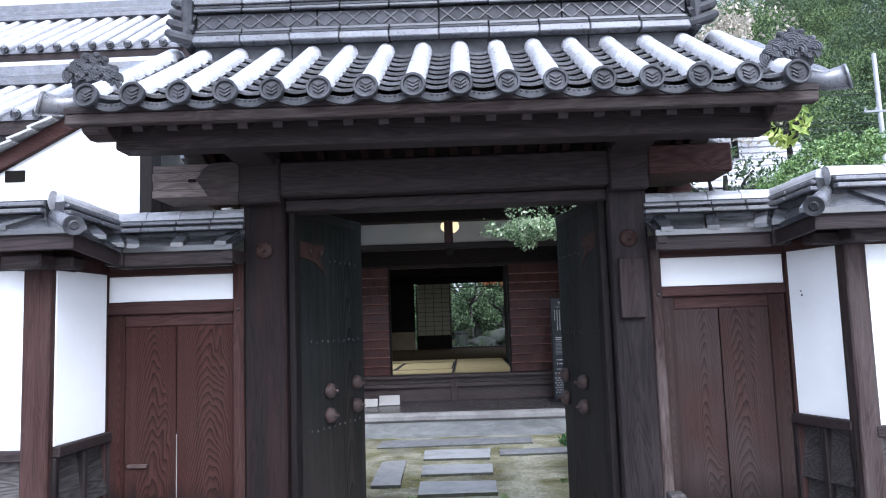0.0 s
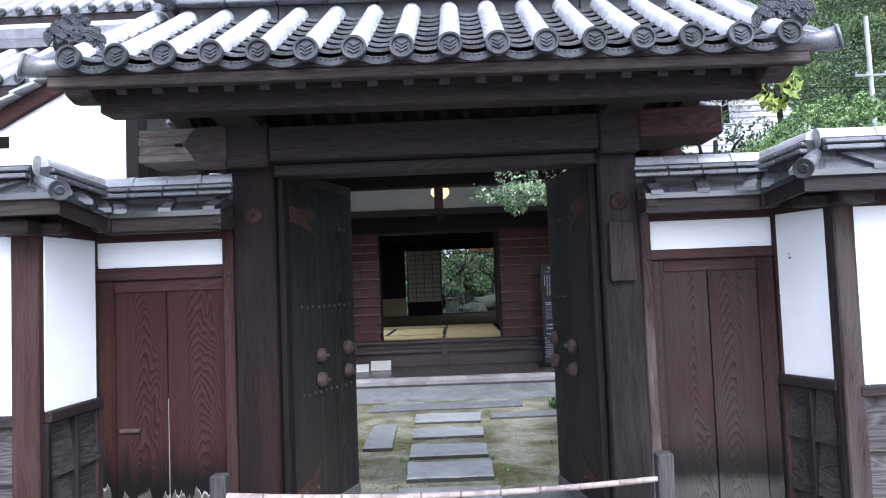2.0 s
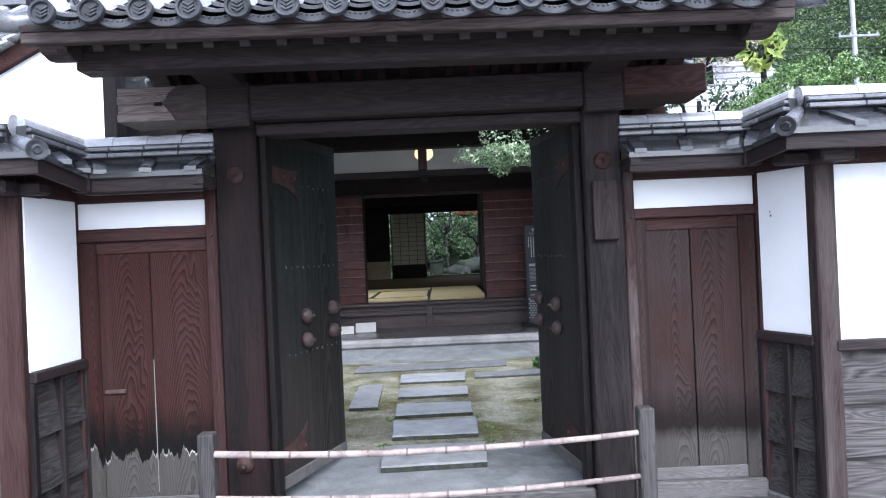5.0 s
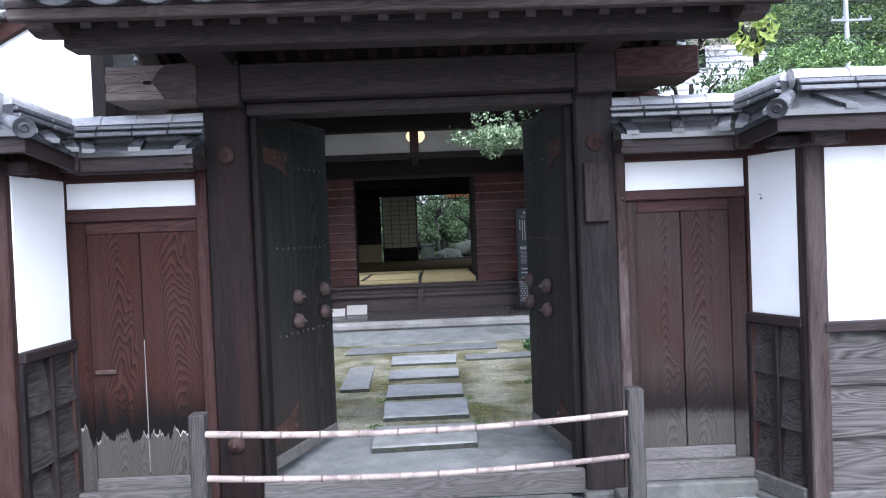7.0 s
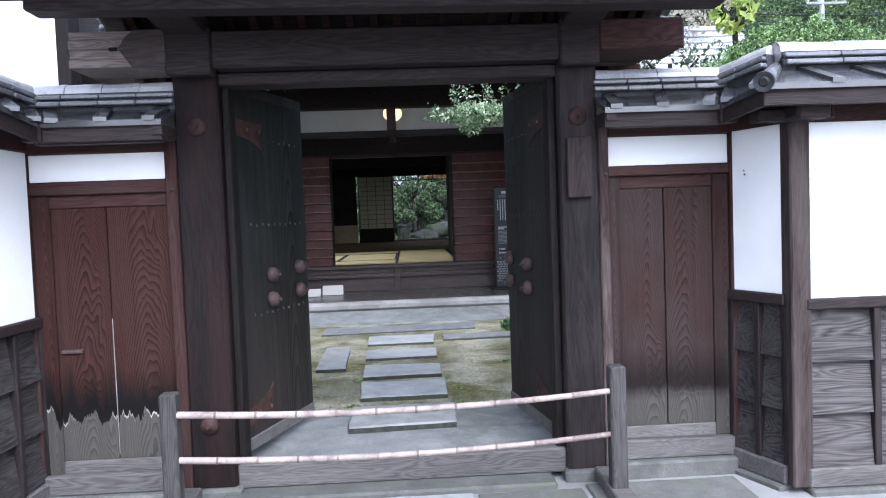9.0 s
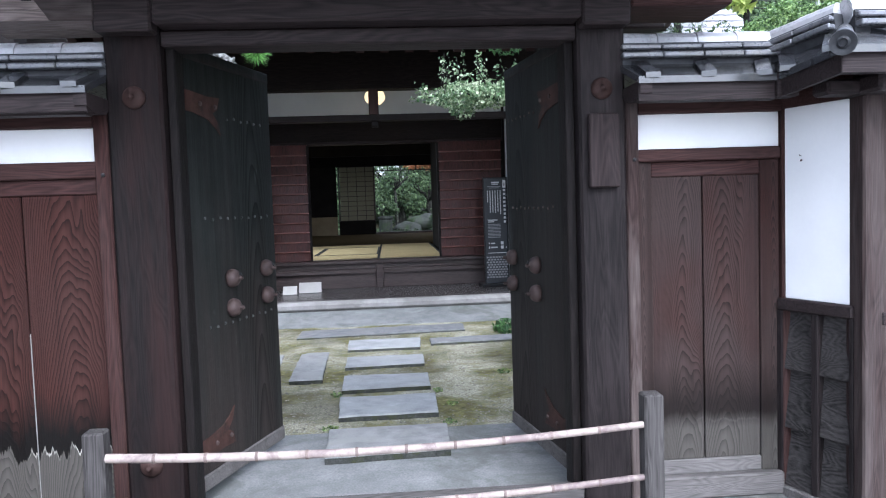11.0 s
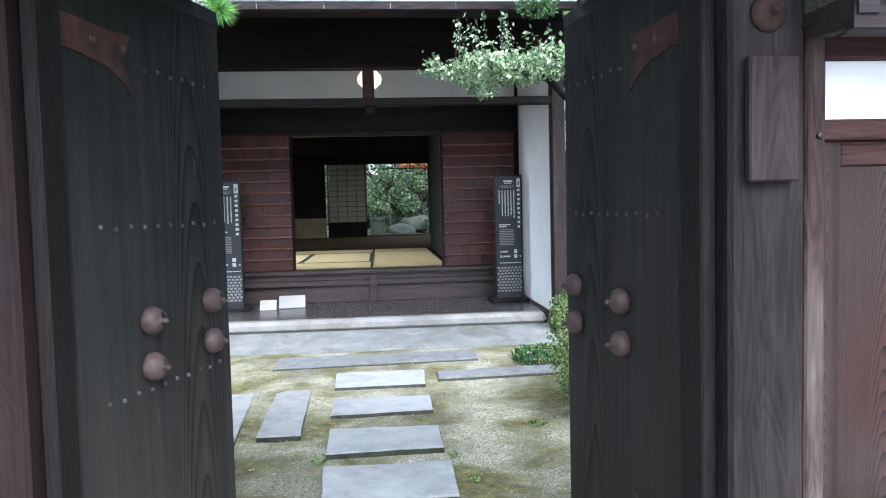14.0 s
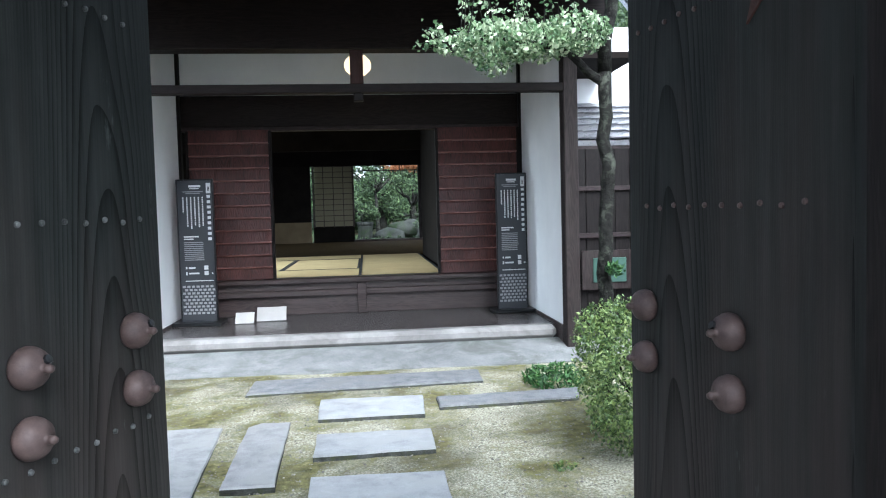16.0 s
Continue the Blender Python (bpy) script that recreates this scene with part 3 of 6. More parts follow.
bm = bmesh.new()
nx, ny = 130, 110
grid = [[bm.verts.new((x, y, court_z(y) + 0.008 * noise.noise((x * 1.3, y * 1.3, 0)) + 0.006 * noise.noise((x * 6, y * 6, 3)) - 0.008))
         for x in (-4.5 + 10 * i / nx for i in range(nx + 1))] for y in (4.55 + 4.75 * j / ny for j in range(ny + 1))]
for j in range(ny):
    for i in range(nx):
        bm.faces.new((grid[j][i], grid[j][i + 1], grid[j + 1][i + 1], grid[j + 1][i]))
whole("courtyard_ground", bm, MOSS, "sandy courtyard ground with patches of moss", "ground", "structure", smooth=True)


def stone(name, corners, top, material, label, thick=0.07, seed=0):
    """A dressed stone with uneven worn edges."""
    rng = random.Random(seed)
    own = bmesh.new()
    ring = []
    for (x0, y0), (x1, y1) in zip(corners, corners[1:] + corners[:1]):
        steps = max(2, int(math.hypot(x1 - x0, y1 - y0) / 0.12))
        for k in range(steps):
            f = k / steps
            j = 0.005 if k else 0.002
            ring.append((x0 + (x1 - x0) * f + rng.uniform(-j, j), y0 + (y1 - y0) * f + rng.uniform(-j, j)))
    cx, cy = sum(p[0] for p in ring) / len(ring), sum(p[1] for p in ring) / len(ring)
    levels = [(1.0, top - thick), (1.0, top - 0.012), (0.985, top), (0.5, top + 0.002)]
    rows = [[own.verts.new((cx + (x - cx) * s, cy + (y - cy) * s, z + rng.uniform(-0.002, 0.002))) for x, y in ring] for s, z in levels]
    k = len(ring)
    for a, b in zip(rows, rows[1:]):
        for i in range(k):
            own.faces.new((a[i], a[(i + 1) % k], b[(i + 1) % k], b[i]))
    own.faces.new(rows[-1])
    bmesh.ops.recalc_face_normals(own, faces=own.faces[:])
    own.faces.ensure_lookup_table()
    # side faces get the shade-darkened colour
    for i in range(k):
        own.faces[i].material_index = 1
    ob = whole(name, own, material, label, "stepping stone", group="stepping stones across the courtyard")
    ob.data.materials.append(STONE_SIDE_SHADE)
    return ob


STONES = [
    ([(-0.845, 8.53), (0.865, 8.61), (0.885, 8.97), (-0.845, 8.93)], 0.046, "long blue-grey stone slab before the house step"),
    ([(0.478, 7.99), (1.42, 8.04), (1.5, 8.28), (0.478, 8.23)], 0.036, "narrow grey stone slab set in moss"),
    ([(-0.295, 7.86), (0.372, 7.86), (0.392, 8.30), (-0.307, 8.31)], 0.036, "rectangular blue-grey stepping stone in moss"),
    ([(-0.278, 7.20), (0.378, 7.22), (0.384, 7.565), (-0.283, 7.58)], 0.02, "rectangular blue-grey stepping stone in moss"),
    ([(-0.26, 6.50), (0.392, 6.52), (0.392, 6.905), (-0.27, 6.92)], 0.006, "rectangular blue-grey stepping stone in moss"),
    ([(-0.24, 5.84), (0.403, 5.85), (0.413, 6.30), (-0.26, 6.315)], -0.004, "thick rectangular grey stepping stone in moss"),
    ([(-0.265, 5.12), (0.425, 5.15), (0.442, 5.61), (-0.28, 5.61)], -0.015, "rectangular granite stepping stone inside the gate"),
    ([(-0.688, 6.83), (-0.43, 6.83), (-0.465, 7.88), (-0.64, 7.9), (-0.71, 7.82)], 0.014, "pale narrow stepping stone with a clipped corner"),
    ([(-1.6, 6.3), (-0.78, 6.35), (-0.868, 7.86), (-1.45, 7.9)], 0.008, "large pale stone slab beside the stepping stones"),
]
for k, (cs, top, text) in enumerate(STONES):
    stone("stepping_stone", cs, top, GRANITE if k in (6, 7, 8) else SLATE_DARK if k < 2 else SLATE, text, 0.09 if k in (5, 6) else 0.07, k)

own = bmesh.new()
slab([(-1.3, 4.62, -0.075), (1.5, 4.62, -0.075), (1.5, 5.64, -0.048), (-1.3, 5.64, -0.048)], 0.06, own)
whole("gate_apron", own, CONCRETE, "pale cement strip inside the gate", "paving", "structure")
own = box(-0.86, 0.9, 4.28, 4.66, -0.2, -0.125, 0.012)
whole("threshold_stone", own, GRANITE_DARK, "rough granite strip under the gate threshold", "stone", "structure")
for k, (x0, x1, y0, y1) in enumerate([(-1.2, -0.42, 3.45, 4.25), (-0.4, 0.45, 3.43, 4.26), (0.47, 1.02, 3.45, 4.25), (1.05, 1.85, 3.6, 4.3), (-1.85, -1.23, 3.6, 4.3)]):
    ob = stone("paving_slab", [(x0, y0), (x1, y0), (x1, y1), (x0, y1)], -0.145, GRANITE_DARK if k != 1 else SLATE, "worn grey paving slab in front of the gate", 0.04, 40 + k)
    tagged(ob, category="paving slab", group="paving slabs before the gate")

# ---------------------------------------------------------------- the gate
GX = 0.085
POST_L, POST_R = (-1.03, -0.80), (0.98, 1.19)
gate = thing("gate", (GX, 4.5, -0.13), "dark timber roofed gate with tiled roof and blackened posts", "gate", "structure")
for x0, x1 in (POST_L, POST_R):
    part("post", box(x0, x1, 4.40, 4.62, -0.11, 2.44, 0.012), WOOD_POST_RED if x0 < 0 else WOOD_POST, gate)
    part("post_base", box(x0 - 0.02, x1 + 0.03, 4.36, 4.66, -0.2, -0.1, 0.012), GRANITE_DARK, gate, "granite post base")
# jambs, stops and lintels
for x0, x1 in ((-0.80, -0.76), (0.935, 0.98)):
    part("jamb", box(x0, x1, 4.47, 4.60, -0.02, 2.03, 0.006), WOOD_BLACK_Z, gate)
part("threshold", box(-0.80, 0.98, 4.43, 4.52, -0.125, 0.008, 0.008), WOOD_GREY_X, gate, "worn grey threshold beam")
part("lintel", box(-0.80, 0.98, 4.41, 4.58, 2.022, 2.088, 0.008), WOOD_BLACK_X, gate)
part("main_beam", box(-0.80, 0.98, 4.30, 4.62, 2.09, 2.28, 0.012), WOOD_BLACK_X, gate)
for k, (z0, z1) in enumerate(((2.105, 2.148), (2.149, 2.196), (2.197, 2.243), (2.244, 2.285))):
    part("beam_end_board", box(-1.50 + 0.004 * (k % 2), -1.185, 4.30 + 0.003 * (k % 2), 4.60, z0, z1, 0.003), WOOD_BEAM_END, gate, "pale patched end of the main beam")
part("beam_core", box(-1.20, -1.03, 4.302, 4.60, 2.105, 2.285, 0.008), WOOD_BEAM_END, gate, "pale patched end of the main beam")
mouth = [(0.0, -0.092), (-0.02, -0.06), (-0.055, -0.012), (-0.07, 0.0), (-0.055, 0.012), (-0.03, 0.055), (0.02, 0.092), (0.17, 0.092), (0.17, -0.092)]
part("beam_collar", prism(mouth, -0.012, pose(-1.19, 4.302, 2.195), bevel=0.003), WOOD_EAVE, gate, "brown pointed scarf joint of the beam")
part("scarf_peg", box(-1.30, -1.258, 4.293, 4.31, 2.185, 2.203, 0.003), WOOD_BLACK_Z, gate)
part("beam_end", box(1.19, 1.635, 4.30, 4.62, 2.135, 2.29, 0.01), WOOD_BEAM_RED, gate, "red-brown end of the main beam")
part("post_block", box(-1.03, -0.80, 4.30, 4.40, 2.06, 2.30, 0.01), WOOD_BLACK_X, gate)
part("post_block", box(0.98, 1.19, 4.30, 4.40, 2.06, 2.30, 0.01), WOOD_BLACK_X, gate)
# bracket arms that carry the front and rear purlins
for xc in (-0.92, 1.09):
    arm = [(0.0, 0.05), (0.60, 0.075), (0.66, 0.10), (0.66, 0.16), (0.0, 0.16), (-0.66, 0.16), (-0.66, 0.10), (-0.60, 0.075)]
    part("bracket_arm", prism(arm, 0.2, pose(xc - 0.1, 4.5, 2.20, 0, 0, 90) @ pose(0, -0.2, 0), bevel=0.008), WOOD_BLACK_X, gate)
frame_of_roof = thing("gate_roof_frame", (GX, 4.5, 2.25), "dark timber purlins, rafters and eave boards under the gate roof", "roof frame", "structure")
for y0 in (3.80, 5.06):
    part("purlin", box(-1.46, 1.64, y0, y0 + 0.14, 2.25, 2.385, 0.01), WOOD_BLACK_X, frame_of_roof)
part("ridge_beam", box(-1.5, 1.67, 4.43, 4.57, 2.68, 2.84, 0.01), WOOD_BLACK_X, frame_of_roof)
for xc in (-0.92, 1.09):
    part("king_post", box(xc - 0.06, xc + 0.06, 4.44, 4.56, 2.36, 2.7, 0.008), WOOD_BLACK_Z, gate)

EAVE_Y, EAVE_Z, RIDGE_Y = 3.57, 2.395, 4.50


def roof_z(y):
    """Height of the pan tiles on the front slope; the rear mirrors it."""
    s = min(y, 2 * RIDGE_Y - y) - EAVE_Y
    return EAVE_Z + 0.555 * s + 0.025 * s * s


me = mesh_of(box(-0.024, 0.024, 0, 0.99, -0.06, 0, 0.003), WOOD_BLACK_X)
slope = math.degrees(math.atan2(roof_z(4.5) - roof_z(3.62), 0.88))
for k in range(20):
    x = -1.45 + k * 0.162
    piece("rafter", me, frame_of_roof, pose(x, 3.64, 2.352, slope - 5))
me = mesh_of(box(-0.024, 0.024, 0, 1.15, -0.072, 0, 0.003), WOOD_RED_X)
for k in range(23):
    piece("rafter", me, frame_of_roof, pose(-1.543 + k * 0.1405, 5.50, 2.283, slope - 5, 0, 180))
own = bmesh.new()
slab([(-1.6, 3.60, 2.40), (1.77, 3.60, 2.40), (1.77, 4.5, 2.865), (-1.6, 4.5, 2.865)], 0.025, own)
slab([(-1.6, 4.5, 2.865), (1.77, 4.5, 2.865), (1.77, 5.53, 2.335), (-1.6, 5.53, 2.335)], 0.025, own)
part("roof_boards", own, WOOD_BLACK_X, frame_of_roof)
part("eave_board", box(-1.60, 1.77, 3.605, 3.665, 2.325, 2.378, 0.006), WOOD_EAVE, frame_of_roof, "weathered eave board")
part("eave_board", box(-1.60, 1.77, 5.43, 5.47, 2.236, 2.31, 0.005), WOOD_RED_X, frame_of_roof, "weathered eave board")
for x in (-1.49, 1.66):
    for sgn in (1, -1):
        barge = [(0.0, 0.0), (0.0, -0.02), (0.03, -0.06), (0.09, -0.078), (0.16, -0.07), (0.20, -0.03), (0.93, 0.34), (0.93, 0.44), (0.05, 0.0)]
        part("barge_board", prism(barge, 0.12, pose(x + 0.06 * sgn, 4.5 - sgn * 0.86, 2.358, 0, 0, 90 * sgn), bevel=0.008), WOOD_EAVE, frame_of_roof, "weathered carved barge board")

# roof tiles: round covers with end discs, curved pans
COVER_R, PITCH, X0 = 0.051, 0.2075, -1.463


def cover_mesh():
    own = bmesh.new()
    for r, y0, y1 in ((COVER_R, 0, 0.262), (COVER_R - 0.004, 0.26, 0.29)):
        rows = [[own.verts.new((rr * math.cos(a), y, rr * math.sin(a) + 0.0)) for a in (math.pi * k / 8 for k in range(9))] for y, rr in ((y0, r), (y1, r))]
        for k in range(8):
            own.faces.new((rows[0][k], rows[0][k + 1], rows[1][k + 1], rows[1][k]))
        for f in own.faces:
            f.smooth = True
        ends = [[own.verts.new(v.co) for v in row] for row in rows]
        own.faces.new(ends[0][::-1])
        own.faces.new(ends[1])
    bmesh.ops.recalc_face_normals(own, faces=own.faces[:])
    return mesh_of(own, TILE_SKY_PALE)


def pan_mesh():
    own = bmesh.new()
    w, t, ln = 0.094, 0.015, 0.125
    rows = []
    for y, lift in ((0, 0.024), (ln, 0.0)):
        for dz in (0, -t):
            rows.append([own.verts.new((-w + 2 * w * k / 6, y, lift + dz + 0.03 * ((k - 3) / 3) ** 2)) for k in range(7)])
    f0, f1, b0, b1 = rows
    for a, b in ((f0, b0), (b1, f1), (f1, f0), (b0, b1)):
        for k in range(6):
            own.faces.new((a[k], a[k + 1], b[k + 1], b[k]))
    bmesh.ops.recalc_face_normals(own, faces=own.faces[:])
    return mesh_of(own, TILE_PAN)


def disc_mesh():
    own = lathe([(0.056, 0.0), (0.056, 0.020), (0.053, 0.024), (0.044, 0.022), (0.041, 0.010), (0.0, 0.010)], 22)
    for k in range(3):
        for sgn in (-1, 1):
            box(-0.015, 0.015, -0.004, 0.004, 0.010, 0.018, 0, own, pose(sgn * 0.011, -0.016 + 0.016 * k, 0, 0, 0, sgn * 32))
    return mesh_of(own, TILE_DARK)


def lip_mesh():
    """The curved drip edge of an eave pan, with a bead."""
    outline = []
    for k in range(9):
        x = -0.09 + 0.18 * k / 8
        outline.append((x, 0.022 * (x / 0.09) ** 2))
    for k in range(9):
        x = 0.09 - 0.18 * k / 8
        outline.append((x, -0.036 + 0.030 * (x / 0.09) ** 2))
    own = prism(outline, 0.02, bevel=0.002)
    for k in range(7):
        x = -0.066 + 0.022 * k
        lathe([(0.0065, 0), (0.005, 0.004), (0, 0.005)], 6, pose(x, 0.0, -0.006 + 0.026 * (x / 0.09) ** 2, 90), own)
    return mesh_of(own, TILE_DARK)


COVER, PAN, DISC, LIP = cover_mesh(), pan_mesh(), disc_mesh(), lip_mesh()
tiles = thing("gate_roof_tiling", (GX, 4.5, 2.38), "grey clay roof tiling with pale round cover tiles on the gate", "roof tiles", "structure")
for i in range(16):
    x = X0 + i * PITCH
    for j in range(4):
        y = 3.575 + j * 0.226
        a = math.degrees(math.atan2(roof_z(y + 0.232) - roof_z(y), 0.232))
        piece("cover_tile", COVER, tiles, pose(x + 0.002 * math.sin(i * 7 + j), y, roof_z(y) + 0.041, a))
        piece("cover_tile", COVER, tiles, pose(x, 9.0 - y, roof_z(y) + 0.048, a, 0, 180))
    piece("end_disc", DISC, tiles, pose(x, 3.545, EAVE_Z + 0.038, 84 + 3 * math.sin(i * 3.1), 0, 0) @ pose(0, 0, 0, 0, 0, 4 * math.sin(i * 5)))
    if i < 15:
        for j in range(8):
            y = 3.585 + j * 0.108
            a = math.degrees(math.atan2(roof_z(y + 0.1) - roof_z(y), 0.1))
            piece("pan_tile", PAN, tiles, pose(x + PITCH / 2, y, roof_z(y) + 0.014, a))
        piece("eave_tile", LIP, tiles, pose(x + PITCH / 2, 3.552, EAVE_Z + 0.004))
own = bmesh.new()
for i in range(15):
    for j in range(8):
        y = 3.585 + j * 0.108
        a = math.degrees(math.atan2(roof_z(y + 0.1) - roof_z(y), 0.1))
        k0 = len(own.verts)
        own.from_mesh(PAN)
        own.verts.ensure_lookup_table()
        bmesh.ops.transform(own, matrix=pose(X0 + (i + 0.5) * PITCH, 9.0 - y, roof_z(y) + 0.006, a, 0, 180), verts=own.verts[k0:])
tagged(part("rear_pan_tiles", own, TILE_PAN, tiles), kind="stuff")


def ornament(seed):
    """A roof-end ornament of overlapping ribbed wave scallops with curled crests."""
    own = bmesh.new()
    rr = random.Random(seed)
    for u, h, q, tip in ((-0.105, 0.0, 0.9, -22), (-0.035, 0.01, 1.0, -6), (0.045, 0.01, 1.05, 8), (0.11, 0.0, 0.8, 24), (-0.075, 0.062, 0.85, -18), (0.005, 0.075, 1.0, 0), (0.078, 0.062, 0.8, 18), (-0.03, 0.128, 0.7, -8), (0.035, 0.13, 0.62, 10)):
        m = pose(u, 0.25 * h - 0.04, h, -14 + rr.uniform(-6, 6), tip, 0)
        for rib in (0.062, 0.047, 0.033, 0.018):
            tube([m @ Vector((rib * q * math.cos(a), -0.25 * (0.062 - rib), rib * q * 1.5 * math.sin(a))) for a in (-0.5 + 0.46 * k for k in range(10))], 0.0095 * q, 6, own)
    for u, h, q in ((-0.135, 0.07, 1), (-0.10, 0.115, -1), (-0.05, 0.175, 1), (0.01, 0.19, -1), (0.06, 0.165, 1), (0.115, 0.11, -1), (0.14, 0.06, 1)):
        lathe([(0.012, -0.03), (0.022, -0.015), (0.024, 0.0), (0.018, 0.016), (0.0, 0.022)], 9, pose(u, 0.0, h, 40, 25 * q, 0), own)
    box(-0.12, 0.12, -0.03, 0.09, -0.05, 0.13, 0.03, own)
    return own


for x, rz, seed in ((X0 - 0.045, 25, 3), (X0 + 15 * PITCH + 0.045, -25, 5)):
    ob = whole("roof_ornament", ornament(seed), TILE_DARK, "dark clay wave-curl ornament on the roof corner", "roof ornament", group="roof corner ornaments")
    ob.matrix_basis = pose(x, 3.68, roof_z(3.68) + 0.09, -12, 0, rz) @ Matrix.Scale(0.76, 4)
    sgn = -1 if x < 0 else 1
    own = tube([(x + sgn * 0.0, 3.66, EAVE_Z + 0.045), (x + sgn * 0.12, 3.64, EAVE_Z + 0.03), (x + sgn * 0.20, 3.61, EAVE_Z + 0.035)], [0.04, 0.044, 0.056], 16)
    lathe([(0.058, 0), (0.058, 0.014), (0.044, 0.012), (0.0, 0.008)], 18, pose(x + sgn * 0.198, 3.61, EAVE_Z + 0.035, 0, sgn * 78, -sgn * 28), own)
    part("verge_tile", own, TILE, tiles, smooth=True)
    for j in range(4):
        y = 3.62 + j * 0.222
        a = math.degrees(math.atan2(roof_z(y + 0.22) - roof_z(y), 0.22))
        part("verge_tile", box(-0.07, 0.07, 0, 0.23, -0.025, 0.012, 0.005, None, pose(x + sgn * 0.10, y, roof_z(y) + 0.03, a, sgn * 12)), TILE, tiles)
        part("verge_tile", box(-0.07, 0.07, -0.23, 0, -0.025, 0.012, 0.005, None, pose(x + sgn * 0.10, 9.0 - y, roof_z(y) + 0.03, -a, sgn * 12)), TILE, tiles)

# ridge: stacked courses with a lattice band and end ornaments
RX0, RX1, RZ = -1.31, 1.48, 2.985
ridge = thing("roof_ridge", (GX, 4.5, RZ - 0.1), "stacked grey tile ridge with a diamond lattice band", "roof ridge", "structure")


def course(z0, z1, half, overhang, step, mat):
    """One course of ridge tiles laid end to end."""
    n = max(1, round((RX1 - RX0 + 2 * overhang) / step))
    w = (RX1 - RX0 + 2 * overhang) / n
    me = mesh_of(box(0.002, w - 0.002, -half, half, z0, z1, 0.005), mat)
    for k in range(n):
        piece("ridge_tile", me, ridge, pose(RX0 - overhang + k * w, 4.5, 0.0015 * math.sin(k * 4)))


course(RZ - 0.1, RZ + 0.0, 0.10, 0.0, 0.6, TILE_DARK)
course(RZ + 0.0, RZ + 0.04, 0.17, 0.0, 0.28, TILE)
course(RZ + 0.047, RZ + 0.066, 0.145, 0.0, 0.28, TILE_DARK)
course(RZ + 0.067, RZ + 0.09, 0.135, 0.0, 0.28, TILE_SLATE)
course(RZ + 0.092, RZ + 0.19, 0.105, -0.01, 0.7, TILE_DARK)
course(RZ + 0.192, RZ + 0.212, 0.14, 0.0, 0.28, TILE_SLATE)
course(RZ + 0.214, RZ + 0.236, 0.125, 0.0, 0.28, TILE_DARK)
course(RZ + 0.238, RZ + 0.27, 0.135, 0.0, 0.28, TILE)
part("ridge_cap", tube([(RX0, 4.5, RZ + 0.27), (RX1, 4.5, RZ + 0.27)], 0.07, 16), TILE_SKY_PALE, ridge)
bar = mesh_of(box(-0.058, 0.058, -0.006, 0.006, -0.003, 0.003, 0.001), TILE_SLATE)
for k in range(26):
    for sgn in (-1, 1):
        piece("lattice_bar", bar, ridge, pose(RX0 + 0.055 + k * 0.107, 4.392, RZ + 0.141, 0, sgn * 40, 0))
for x, sgn in ((RX0, -1), (RX1, 1)):
    own = box(-0.03, 0.03, -0.17, 0.17, -0.02, 0.28, 0.02, None, pose(x + sgn * 0.03, 4.5, RZ))
    for k, (yy, zz) in enumerate(((-0.15, 0.02), (-0.13, 0.09), (-0.10, 0.16), (-0.07, 0.23))):
        tube([(x - sgn * 0.01, 4.5 + yy, RZ + zz), (x + sgn * 0.10, 4.5 + yy - 0.01, RZ + zz + 0.03), (x + sgn * 0.14, 4.5 + yy, RZ + zz + 0.055)], [0.03, 0.034, 0.02], 9, own)
        tube([(x - sgn * 0.01, 4.5 - yy, RZ + zz), (x + sgn * 0.10, 4.5 - yy, RZ + zz + 0.03)], [0.03, 0.03], 9, own)
    lathe([(0.06, 0), (0.06, 0.03), (0.045, 0.026), (0.0, 0.026)], 16, pose(x + sgn * 0.06, 4.5, RZ + 0.2, 0, sgn * 90, 0), own)
    whole("ridge_end_ornament", own, TILE_DARK, "curled dark clay ornament closing the roof ridge", "roof ornament", group="ridge end ornaments", smooth=False)

# the whole roof has settled towards one side
settled = Matrix.Translation((-1.45, 4.5, 2.4)) @ Matrix.Rotation(radians(0.55), 4, "Y") @ Matrix.Translation((1.45, -4.5, -2.4))
for ob in [frame_of_roof, tiles, ridge] + [o for o in bpy.data.objects if o.name.split(".")[0] in ("roof_ornament", "ridge_end_ornament")]:
    ob.matrix_basis = settled @ ob.matrix_basis

# iron covers and the plank on the posts
BOSS = [(0.058, 0.0), (0.056, 0.012), (0.04, 0.026), (0.018, 0.032), (0.014, 0.04), (0.012, 0.055), (0.0, 0.058)]
for x, z in ((-0.913, 1.808), (1.083, 1.805), (-0.927, 0.236)):
    part("iron_cover", lathe([(a * 0.84, c) for a, c in BOSS], 20, pose(x, 4.402, z, 90)), COVER_IRON, gate, "round rusty iron cover", True)
own = box(1.016, 1.15, -0.015, 0.015, 1.372, 1.694, 0.005, None, pose(0, 4.378, 0, 0, 0, 0) @ Matrix.Translation((0, 0, 0)))
whole("name_board", own, wood("name_board_timber", (0.014, 0.010, 0.0098), (0.043, 0.030, 0.029), "z", 0.65, 9, 0.4, (0.06, 0.048, 0.048), 0.4), "weathered blank wooden board hung on the gate post", "board")


